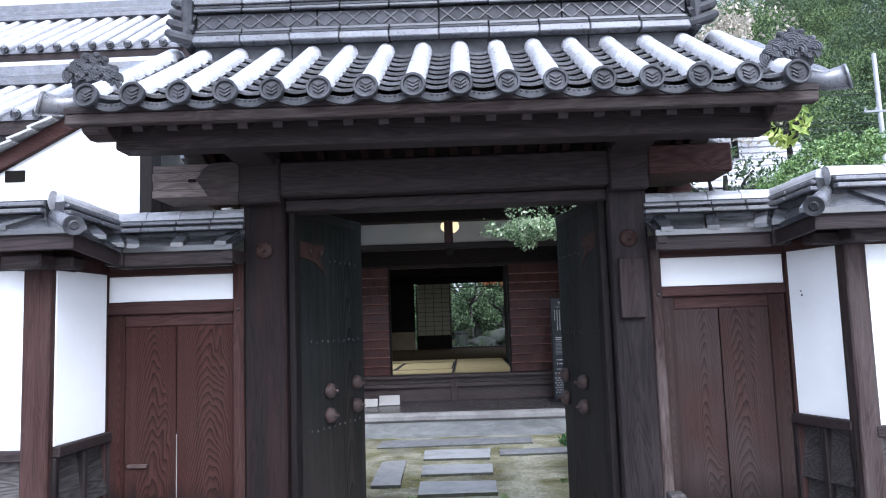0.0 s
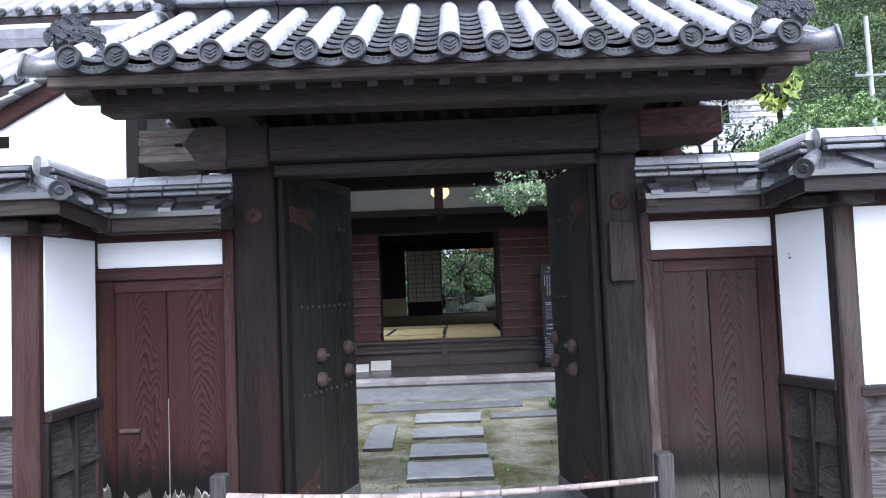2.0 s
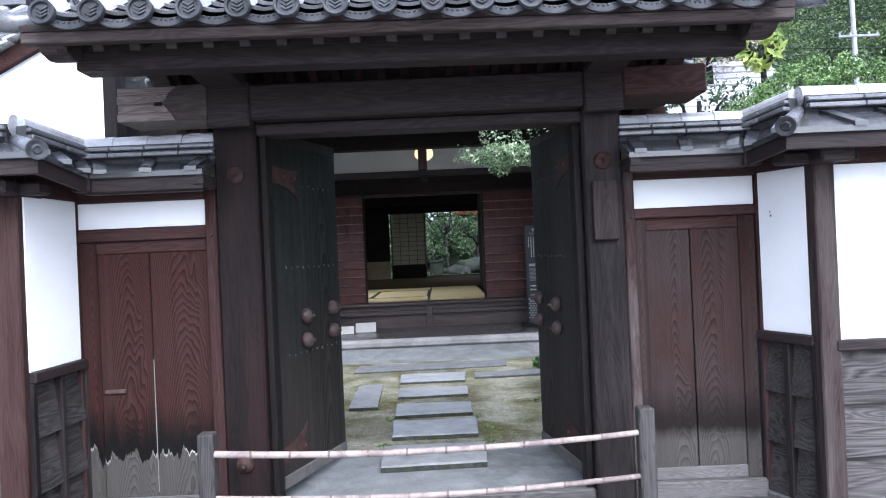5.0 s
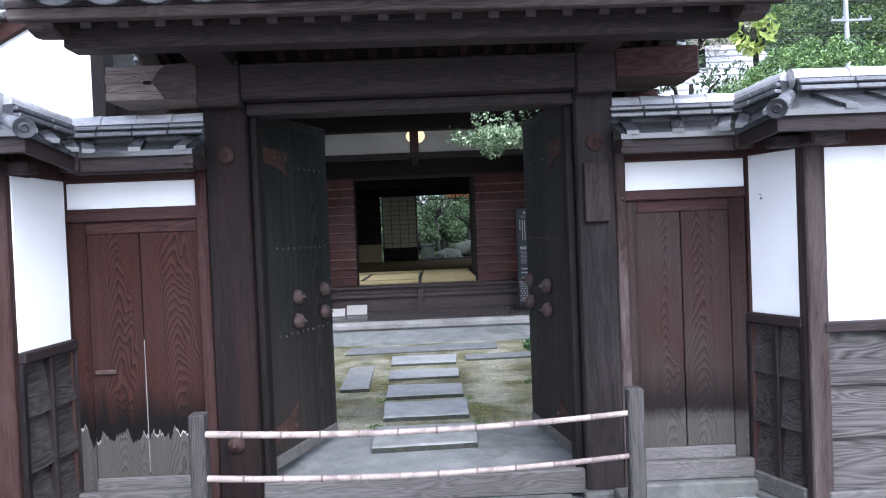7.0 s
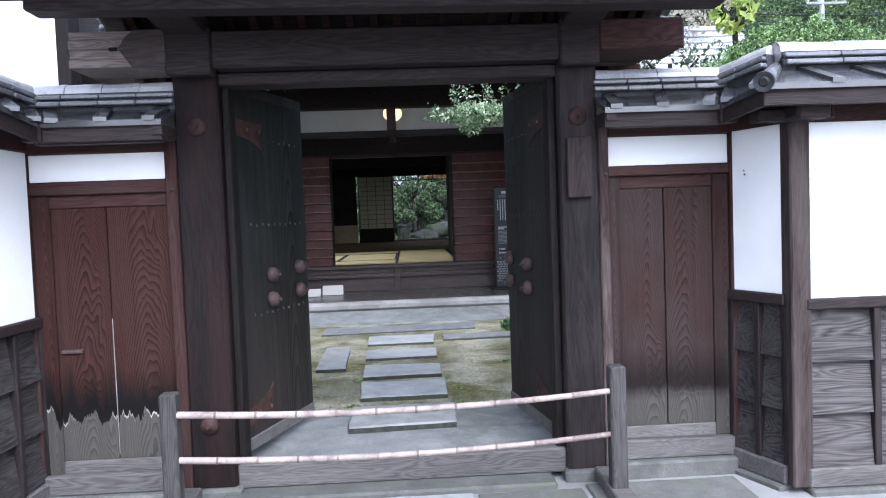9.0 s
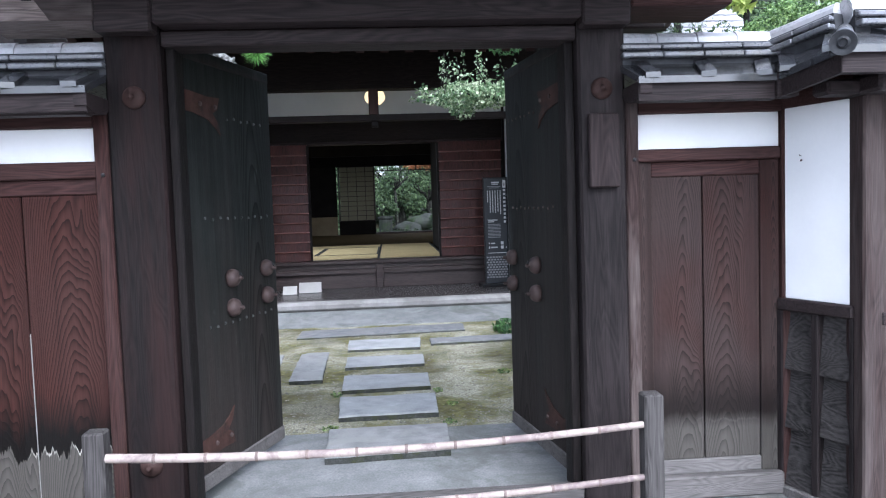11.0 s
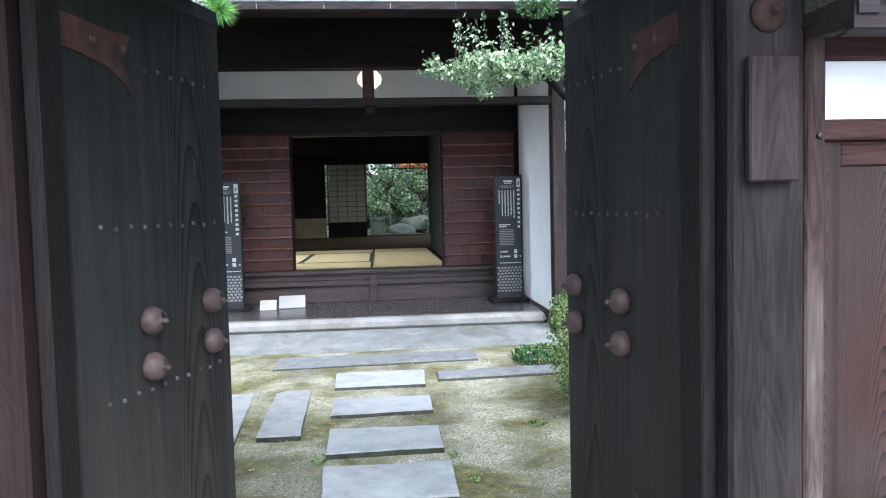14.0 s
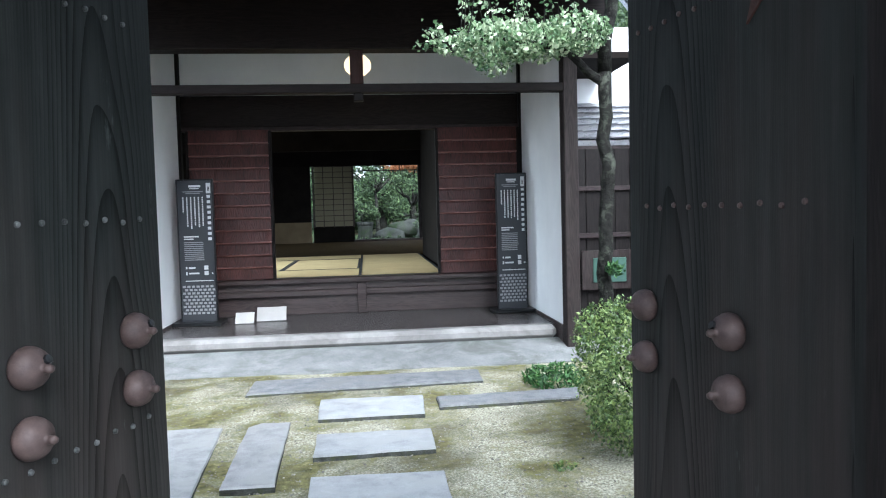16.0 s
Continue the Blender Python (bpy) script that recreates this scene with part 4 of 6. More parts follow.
# ---------------------------------------------------------------- the two door leaves
def gate_leaf(hinge, free, mirror, label):
    """A heavy leaf: boards, hinge stile, rails, strap hinges, bosses and nails. Local x runs from hinge to free edge,
    local -y faces the way in."""
    ang = math.degrees(math.atan2(free[1] - hinge[1], free[0] - hinge[0]))
    width = math.hypot(free[0] - hinge[0], free[1] - hinge[1])
    m = pose(hinge[0], hinge[1], 0, 0, 0, ang)
    f = -1 if not mirror else 1
    leaf = thing("gate_door", (hinge[0], hinge[1], 0.0), label, "gate door", group="open leaves of the gate")

    def b(x0, x1, y0, y1, z0, z1, bev=0.004):
        return box(x0, x1, min(-f * y0, -f * y1), max(-f * y0, -f * y1), z0, z1, bev, None, m)

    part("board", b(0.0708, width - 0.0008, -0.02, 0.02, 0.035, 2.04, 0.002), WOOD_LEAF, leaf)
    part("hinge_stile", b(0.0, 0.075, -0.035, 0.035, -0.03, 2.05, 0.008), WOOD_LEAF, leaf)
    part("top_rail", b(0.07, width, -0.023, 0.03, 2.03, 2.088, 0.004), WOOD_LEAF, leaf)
    part("bottom_rail", b(0.07, width, -0.030, 0.03, 0.0, 0.075, 0.006), WOOD_GREY_X, leaf, "worn grey bottom rail")
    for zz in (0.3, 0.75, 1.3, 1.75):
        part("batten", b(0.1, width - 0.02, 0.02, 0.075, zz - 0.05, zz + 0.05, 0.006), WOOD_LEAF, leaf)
    face = m @ pose(0, f * 0.021, 0)
    for zz in (1.835, 0.2):
        tail = [(-0.02, -0.042), (0.12, -0.046), (0.24, -0.066), (0.31, -0.10), (0.355, -0.138), (0.332, -0.075), (0.287, -0.034), (0.33, -0.012), (0.352, 0.048), (0.25, 0.042), (0.12, 0.05), (-0.02, 0.056)]
        if zz < 1:
            tail = [(a, -c) for a, c in reversed(tail)]
        strap = part("strap_hinge", prism(tail, -0.006 if f < 0 else 0.006, face @ pose(0.02, 0, zz)), RUST, leaf, "rusty fishtail strap hinge")
        for xx in (0.06, 0.2, 0.33):
            part("rivet", lathe([(0.012, 0), (0.010, 0.006), (0.0, 0.008)], 10, face @ pose(xx, f * 0.006, zz, 90 if f < 0 else -90)), IRON, strap)
    rivet = mesh_of(lathe([(0.0075, 0), (0.0065, 0.005), (0.0, 0.007)], 9), IRON if mirror else NAIL)
    for zz, xa in ((1.79, 0.44), (1.288, 0.2), (0.762, 0.2))[: 2 if mirror else 3]:
        xx = xa
        while xx < width - 0.06:
            piece("nail_head", rivet, leaf, face @ pose(xx, 0, zz + 0.004 * math.sin(xx * 40), 90 if f < 0 else -90))
            xx += 0.068
    nipple = [(0.044, 0.0), (0.047, 0.010), (0.046, 0.022), (0.040, 0.036), (0.028, 0.046), (0.014, 0.051), (0.009, 0.053), (0.0095, 0.060), (0.0105, 0.066), (0.007, 0.073), (0.0, 0.074)]
    boss = mesh_of(lathe(nipple, 20), IRON, True)
    for xx in ((0.43, width - 0.105) if mirror else (0.40, width - 0.14)):
        for zz in (0.985, 0.835):
            seat = face @ pose(xx, 0, zz + (0.02 if xx > 0.5 else 0.0), 90 if f < 0 else -90)
            knob = piece("boss", boss, leaf, seat)
            if zz > 0.9 and (xx < 0.5 or not mirror):
                part("rust_hole", lathe([(0.012, -0.006), (0.010, 0.003), (0.0, 0.004)], 7, pose(0.012, 0.018 if not mirror else -0.018, 0.0525, -24 if not mirror else 24)), BLACK, knob, "dark hole rusted through the boss")
    return leaf


gate_leaf((-0.83, 4.60), (-0.545, 5.45), False, "tall blackened plank gate door swung open inwards, iron bosses")
gate_leaf((1.0, 4.60), (0.855, 5.50), True, "tall blackened plank gate door swung open inwards, rusty hinges")


# ---------------------------------------------------------------- side doors and flanking walls
def side_door(x0, x1, xb0, xm, xb1, label, timber):
    """The low side door beside the gate: two boards between stiles, head and sill."""
    d = thing("side_door", ((x0 + x1) / 2, 4.47, 0.0), label, "door", group="side doors of the gate")
    lift = 0.035 if x0 > 0 else 0.0
    part("board", box(xb0, xm - 0.003, 4.458, 4.49, 0.068 + lift, 1.412, 0.003), timber, d)
    part("board", box(xm + 0.003, xb1, 4.458, 4.49, 0.068 + lift, 1.412, 0.003), timber, d)
    part("stile", box(x0, xb0, 4.446, 4.50, lift, 1.48, 0.004), timber, d)
    part("stile", box(xb1, x1, 4.446, 4.50, lift, 1.48, 0.004), timber, d)
    part("head", box(xb0, xb1, 4.450, 4.50, 1.412, 1.48, 0.004), WOOD_RED_X, d)
    part("foot_rail", box(xb0, xb1, 4.448, 4.50, lift, 0.068 + lift, 0.004), WOOD_GREY_X, d, "bleached grey foot rail")
    if x0 < 0:
        # pale strip in the seam stands for daylight coming through
        part("seam_filler", box(xm - 0.0018, xm + 0.0018, 4.461, 4.475, 0.09, 0.82, 0), KERB, d, "pale strip painted as daylight through the board seam")
    else:
        part("seam_backing", box(xm - 0.02, xm + 0.02, 4.491, 4.50, 0.07 + lift, 1.41, 0), GLOOM_BLACK, d)
    return d


dl = side_door(-1.803, -1.093, -1.712, -1.425, -1.105, "closed red-brown cedar side door with a torn bleached foot", WOOD_DOOR)
part("latch", box(-1.69, -1.582, 4.440, 4.462, 0.645, 0.665, 0.003), IRON, dl, "dark iron latch bar")
side_door(1.255, 1.915, 1.318, 1.558, 1.825, "closed figured cedar side door with a bleached foot", WOOD_DOOR_FADED)


def flank(x0, x1, post0, post1, name):
    """Frame round a side door: slim post, rail, plaster strip, head beam, base beam."""
    w = thing(name, ((x0 + x1) / 2, 4.47, -0.15), "red-brown timber frame with a white plaster strip above a side door", "wall", "structure")
    part("slim_post", box(post0, post1, 4.405, 4.50, -0.1, 1.78, 0.006), WOOD_SCUFF if x0 > 0 else WOOD_RED_Z, w)
    up = 0.02 if x0 < 0 else 0.005
    part("rail", box(x0, x1, 4.425, 4.51, 1.48, 1.53 + up, 0.005), WOOD_RED_X, w)
    part("plaster", box(x0, x1, 4.447, 4.52, 1.53 + up, 1.692, 0.002), PLASTER, w)
    part("head_beam", box(x0, x1, 4.415, 4.53, 1.692, 1.80, 0.006), WOOD_RED_X, w)
    lift = 0.035 if x0 > 0 else 0.0
    part("base_beam", box(x0, x1, 4.405, 4.51, -0.105 + lift, lift, 0.008), WOOD_GREY_X, w, "bleached grey base beam")
    part("base_stone", box(x0, x1, 4.36, 4.54, -0.22, -0.105 + lift, 0.012), GRANITE_DARK, w)
    xc = x0 if abs(x0) > abs(x1) else x1
    s = 1 if xc > 0 else -1
    part("corner_post", box(min(xc, xc + s * 0.04), max(xc, xc + s * 0.04), 4.42, 4.52, -0.1, 1.80, 0.005), WOOD_RED_Z, w)
    return w


flank(-1.803, -1.093, -1.093, -1.032, "flank_wall_1")
flank(1.248, 1.915, 1.192, 1.248, "flank_wall_2")
for x in (-1.06, 1.228):
    part("peg", lathe([(0.009, 0), (0.008, 0.008), (0, 0.01)], 8, pose(x, 4.405, 1.49, 90)), BLACK, bpy.data.objects["flank_wall_1" if x < 0 else "flank_wall_2"])


def boarded_run(p0, p1, name, z_rail, z_top, bays, face):
    """A run of plastered wall over a boarded foot, from p0 to p1. face: -1 when the seen side is to the right of the run."""
    m, ln = along(p0, p1)
    w = thing(name, (p0[0], p0[1], -0.15), "white plastered wall over weathered lapped boards", "wall", "structure")

    def b(u0, u1, v0, v1, z0, z1, bev=0.004, tilt=None):
        lo, hi = sorted((face * v0, face * v1))
        return box(u0, u1, lo, hi, z0, z1, bev, None, m)

    part("plaster", b(0, ln, -0.05, 0.04, z_rail, z_top, 0.002), PLASTER, w)
    part("core", b(0, ln, -0.05, 0.005, -0.05, z_rail, 0.002), GLOOM_BLACK, w)
    part("rail", b(0, ln, -0.05, 0.066, z_rail - 0.055, z_rail, 0.006), WOOD_BLACK_X, w)
    part("head_beam", b(0, ln, -0.06, 0.055, z_top, z_top + 0.11, 0.006), WOOD_RED_X, w)
    part("base_beam", b(0, ln, -0.06, 0.07, -0.13, -0.03, 0.008), WOOD_GREY_X, w, "weathered base beam")
    part("footing", b(0, ln, -0.09, 0.1, -0.24, -0.13, 0.01), GRANITE_DARK, w)
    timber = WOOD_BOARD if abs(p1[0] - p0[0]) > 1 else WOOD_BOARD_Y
    n = 3
    h = (z_rail - 0.055 + 0.03) / n
    step = ln / bays
    for k in range(bays):
        for j in range(n):
            own = box(0.0, step, -0.006, 0.006, 0, h + 0.012, 0.002)
            part("wall_board", own_at(own, m @ pose(k * step, face * 0.042, -0.03 + j * h, face * 7.0)), timber, w)
        part("batten", b(k * step - 0.016, k * step + 0.02, 0.0, 0.058, -0.03, z_rail - 0.055, 0.004), WOOD_POST, w)
    part("batten", b(ln - 0.02, ln, 0.0, 0.058, -0.03, z_rail - 0.055, 0.004), WOOD_POST, w)
    return w


def own_at(own, m):
    bmesh.ops.transform(own, matrix=m, verts=own.verts[:])
    return own


boarded_run((1.957, 4.46), (2.09, 4.12), "wing_wall_1", 0.842, 1.70, 2, -1)
boarded_run((2.12, 4.10), (7.2, 4.10), "wing_wall_2", 0.823, 1.695, 14, -1)
boarded_run((-1.868, 3.98), (-1.843, 4.46), "wing_wall_3", 0.846, 1.705, 2, -1)
boarded_run((-7.2, 4.00), (-1.955, 4.00), "wing_wall_4", 0.835, 1.71, 14, -1)
for x0, x1, y0, g in ((2.043, 2.147, 4.04, 1), (-1.972, -1.836, 3.93, 2)):
    whole("corner_pillar", box(x0, x1, y0, y0 + 0.12, -0.13, 1.80, 0.008), WOOD_PILLAR if x0 > 0 else WOOD_RED_Z, "square red-brown timber pillar worn grey at its foot", "pillar", "structure")
    own = box(x0 - 0.03, x1 + 0.03, y0 - 0.14, y0 + 0.2, 1.70, 1.77, 0.012)
    box(x0 - 0.16, x1 + 0.12, y0 - 0.02, y0 + 0.1, 1.705, 1.765, 0.012, own)
    whole("pillar_bracket", own, WOOD_BLACK_X, "dark carved timber bracket on the pillar head", "bracket", "structure")


hook = thing("wall_hook", (1.93, 4.31, 1.46), "small dark iron hook on the white plaster", "hook")
part("plate", box(-0.008, 0.008, -0.004, 0.004, -0.008, 0.008, 0.002, None, pose(1.957, 4.338, 1.462, 0, 0, -68) @ Matrix.Scale(0.6, 4)), IRON, hook)
part("pin", tube([(1.957, 4.338, 1.482), (1.950, 4.335, 1.482), (1.948, 4.334, 1.487)], 0.002, 6), IRON, hook)


def wall_roof(name, side, inner, corner, bend, eave_in, eave_bend, eave_out, ends, zs):
    """The small tiled roof over one flanking wall: three slopes, eave boards, ridge courses, joint strips, hip tile and disc."""
    (zr1, zr2), (ze1, ze2) = zs
    r = thing(name, (corner[0], corner[1], ze1 - 0.05), "small grey tiled roof along the top of the wall", "wall roof", "structure")
    xo = ends
    e0, e1, e2 = (eave_in[0], eave_in[1], ze1), (eave_bend[0], eave_bend[1], ze1), (eave_out[0], eave_out[1], ze2)
    e3 = (xo, eave_out[1], ze2)
    r0, r1, r2, r3 = (inner[0], inner[1], zr1), (corner[0], corner[1], zr1), (bend[0], bend[1], zr2), (xo, bend[1], zr2)
    back = 0.3
    for a, b, c, d in ((e0, e1, r1, r0), (e1, e2, r2, r1), (e2, e3, r3, r2)):
        part("slope", slab([a, b, c, d], 0.028), TILE_SLATE, r)
        A, B = Vector(a), Vector(b)
        m, ln = along(A, B)
        zz = (a[2] + b[2]) / 2
        inw = (Vector(d) + Vector(c) - A - B) / 2
        inw.z = 0
        inw.normalize()
        low = Vector((0, 0, 0.012))
        own = slab([A + inw * 0.02 - low, B + inw * 0.02 - low, B + inw * 0.075 - low, A + inw * 0.075 - low], 0.085)
        part("eave_board", own, WOOD_BLACK_X, r)
        far_c, far_d = Vector((c[0], c[1], B.z - 0.04)), Vector((d[0], d[1], A.z - 0.04))
        part("soffit", slab([A + inw * 0.05 - Vector((0, 0, 0.04)), B + inw * 0.05 - Vector((0, 0, 0.04)), far_c, far_d], 0.008), WOOD_BLACK_X, r)
        n = max(1, round(ln / 0.28))
        C, D = Vector(c), Vector(d)
        for k in range(n + 1):
            f = (k + 0.25) / (n + 0.5)
            p, q = A.lerp(B, f), D.lerp(C, min(1, max(0, f + side * 0.02)))
            if abs(xo - b[0]) < 0.01:
                if abs(p.x) < abs(d[0]):
                    continue
                q = Vector((p.x, d[1], D.z))
            d3 = (p - q).normalized()
            across = d3.cross(Vector((0, 0, 1))).normalized() * 0.03
            up = Vector((0, 0, 0.019))
            p2 = p + d3 * 0.01
            own = slab([p2 - across + up, p2 + across + up, q + across + up, q - across + up], 0.022)
            part("joint_strip", own, TILE_SLATE, r)
    cx = sorted((e1[0] - side * 0.004, e1[0] + side * 0.09))
    part("corner_block", box(cx[0], cx[1], e1[1] - 0.004, e1[1] + 0.09, ze1 - 0.094, ze1 + 0.006, 0.004), WOOD_BLACK_X, r)
    part("rear_slope", slab([r0, r1, (r1[0], r1[1] + back, zr1 - 0.14), (r0[0], r0[1] + back, zr1 - 0.14)], 0.03), TILE, r)
    part("rear_slope", slab([r2, r3, (xo, bend[1] + back + 0.05, zr2 - 0.15), (bend[0], bend[1] + back + 0.05, zr2 - 0.15)], 0.03), TILE, r)
    # ridge courses
    for a, b, pieces in ((r0, r1, 4), (r1, r2, 2), (r2, r3, 18)):
        m, ln = along(a, b)
        rise = math.degrees(math.atan2(b[2] - a[2], ln))
        full = math.hypot(ln, b[2] - a[2])
        m = m @ pose(0, 0, a[2], 0, -rise, 0)
        part("ridge_core", box(0, full, -0.065, 0.065, -0.05, 0.07, 0.0, None, m), TILE_DARK, r)
        for h0, h1, half in ((0.0, 0.024, 0.108), (0.038, 0.06, 0.09)):
            for k in range(pieces):
                part("ridge_tile", box(full * k / pieces + 0.0015, full * (k + 1) / pieces - 0.0015, -half, half, h0, h1, 0.005, None, m), TILE, r)
        for k in range(pieces):
            own = tube([m @ Vector((full * k / pieces - 0.004, 0, 0.072)), m @ Vector((full * (k + 1) / pieces - 0.006, 0, 0.072))], [0.056, 0.052], 14)
            part("ridge_cap", own, TILE_SKY_PALE, r)
    hip = Vector(e2) + Vector((0, 0, 0.008))
    top = Vector(r2) + Vector((0, 0, 0.0))
    part("hip_tile", tube([hip, top], [0.038, 0.03], 14), TILE, r, smooth=True)
    d = (hip - top).normalized()
    t = d.to_track_quat("Z", "Y").to_matrix().to_4x4()
    part("hip_disc", lathe([(0.046, -0.01), (0.046, 0.016), (0.038, 0.014), (0.024, 0.008), (0.016, 0.014), (0.014, 0.006), (0, 0.006)], 20, Matrix.Translation(hip) @ t), TILE_DARK, r)
    return r


wall_roof("wall_roof_1", 1, (1.17, 4.47), (1.90, 4.47), (2.05, 4.17), (1.17, 4.17), (1.76, 4.17), (1.80, 3.80), 7.2, ((1.93, 1.985), (1.815, 1.85)))
wall_roof("wall_roof_2", -1, (-1.02, 4.47), (-1.78, 4.47), (-1.90, 4.05), (-1.02, 4.17), (-1.60, 4.17), (-1.60, 3.70), -7.2, ((1.93, 1.99), (1.825, 1.875)))
# beams under the small eaves
for x0, x1 in ((1.20, 1.80), (-1.66, -1.04)):
    whole("eave_beam", box(x0, x1, 4.22, 4.30, 1.72, 1.785, 0.008), WOOD_BLACK_X, "dark timber beam under the small wall roof", "beam", "structure")
for xa, s in ((1.205, 1), (-1.045, -1)):
    own = prism([(0, 0), (0.05, -0.035), (0.16, -0.045), (0.24, -0.02), (0.24, 0.03), (0, 0.03)], 0.05, pose(xa - 0.025, 4.42, 1.77, 0, 0, -90))
    whole("eave_bracket", own, WOOD_BLACK_X, "small carved dark bracket under the wall eave", "bracket", "structure")

# ---------------------------------------------------------------- bamboo barrier
fence = thing("bamboo_barrier", (0.12, 4.07, -0.15), "low barrier of two bamboo poles between grey timber posts", "barrier")
for x, top in ((-1.019, 0.497), (1.162, 0.532)):
    own = box(x - 0.04, x + 0.04, 4.03, 4.11, -0.09, top, 0.008)
    part("post", own, WOOD_GREY_Z, fence)
    part("foot", box(x - 0.05, x + 0.05, 3.72, 4.36, -0.145, -0.075, 0.008), WOOD_GREY_X, fence)


def bamboo(x0, z0, x1, z1, sag, r):
    pts, rad = [], []
    nodes = 11
    for k in range(nodes):
        for f, bump_r in ((0.0, 1.10), (0.03, 0.97), (0.5, 0.985), (0.96, 0.99), (0.985, 1.07)):
            t = (k + f) / nodes
            pts.append((x0 + (x1 - x0) * t, 4.055, z0 + (z1 - z0) * t - sag * 4 * t * (1 - t)))
            rad.append(r * bump_r * (1 - 0.22 * t))
    return tube(pts, rad, 12)


for z0, z1, sag, r in ((0.393, 0.409, 0.038, 0.0185), (0.171, 0.193, 0.038, 0.0175)):
    pole = part("bamboo_pole", bamboo(-0.99, z0, 1.135, z1, sag, r), BAMBOO, fence, "pale jointed bamboo pole", True)
    for k in range(1, 11):
        t = k / 11 - 0.001
        c = Vector((-0.99 + 2.125 * t, 4.055, z0 + (z1 - z0) * t - sag * 4 * t * (1 - t)))
        q = r * 1.12 * (1 - 0.22 * t)
        part("node_ring", lathe([(q * 0.94, -0.006), (q, -0.003), (q, 0.003), (q * 0.94, 0.006)], 12, Matrix.Translation(c) @ pose(0, 0, 0, 0, 90, 0)), BAMBOO_NODE, pole)

# ---------------------------------------------------------------- the house entrance
FY = 11.2
house = thing("house_entrance", (-0.06, FY, 0.1), "open entrance porch of an old timber house", "entrance", "structure")
own = slab([(-1.95, 9.17, 0.045), (1.85, 9.10, 0.045), (1.95, 9.72, 0.135), (-2.05, 9.72, 0.135)], 0.16)
part("apron", own, CONCRETE, house, "sloping pale cement apron")
part("kerb_stone", box(-1.9, 1.72, 9.70, 9.88, 0.13, 0.246, 0.035), KERB, house, "worn granite edge of the porch")
# near-black strip under the kerb, painting its gap shadow
part("kerb_gap", box(-1.9, 1.72, 9.715, 9.87, 0.05, 0.131, 0.0), GLOOM_BLACK, house)
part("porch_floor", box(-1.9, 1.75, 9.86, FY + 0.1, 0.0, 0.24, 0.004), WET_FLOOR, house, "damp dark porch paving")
# side walls of the porch and pillars
for xi, s in ((1.745, 1), (-1.875, -1)):
    a, b = sorted((xi, xi + s * 0.09))
    part("porch_side_wall", box(a, b, 9.58, FY + 0.1, 0.27, 3.4, 0.002), PLASTER, house)
    part("wall_foot", box(a - 0.008, b + 0.008, 9.58, FY, 0.02, 0.27, 0.004), WOOD_PORCH, house)
    a, b = sorted((xi + s * 0.0, xi + s * 0.12))
    part("pillar", box(a - 0.004, b, 9.44, 9.58, 0.05, 3.3, 0.008), WOOD_PORCH_POST, house)
    part("corner_post", box(min(xi, xi - s * 0.03), max(xi, xi - s * 0.03), FY - 0.06, FY + 0.02, 0.24, 3.3, 0.004), WOOD_BLACK_Z, house)
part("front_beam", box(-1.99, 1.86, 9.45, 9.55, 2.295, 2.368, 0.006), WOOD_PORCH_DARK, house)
part("strut", box(-0.055, 0.055, 9.46, 9.56, 2.368, 2.75, 0.006), WOOD_RED_Z, house)
part("strut", box(-0.03, 0.05, 9.47, 9.54, 2.23, 2.295, 0.005), WOOD_BLACK_Z, house)
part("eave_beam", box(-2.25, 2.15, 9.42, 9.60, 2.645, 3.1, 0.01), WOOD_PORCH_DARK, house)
# facade
part("upper_plaster", box(-1.85, 1.72, FY + 0.02, FY + 0.09, 2.56, 3.4, 0.002), PLASTER, house)
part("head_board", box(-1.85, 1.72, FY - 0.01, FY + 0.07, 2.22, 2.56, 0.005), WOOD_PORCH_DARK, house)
part("head_rail", box(-1.85, 1.72, FY - 0.03, FY + 0.09, 2.19, 2.235, 0.005), WOOD_BLACK_X, house)
part("sill", box(-1.86, 1.73, FY - 0.12, FY + 0.12, 0.575, 0.625, 0.006), WOOD_PORCH, house)
part("riser_board", box(-1.86, 1.73, FY - 0.05, FY + 0.05, 0.5, 0.575, 0.004), WOOD_PORCH, house)
part("riser_rail", box(-1.86, 1.73, FY - 0.10, FY + 0.03, 0.44, 0.50, 0.005), WOOD_PORCH, house)
part("riser_board", box(-1.86, 1.73, FY - 0.04, FY + 0.04, 0.24, 0.44, 0.004), WOOD_PORCH, house)
part("riser_post", box(-0.075, 0.02, FY - 0.115, FY - 0.03, 0.24, 0.56, 0.005), WOOD_PORCH, house)
part("porch_ceiling", box(-1.95, 1.85, 9.55, FY + 0.1, 3.3, 3.36, 0.0), WOOD_BLACK_X, house)


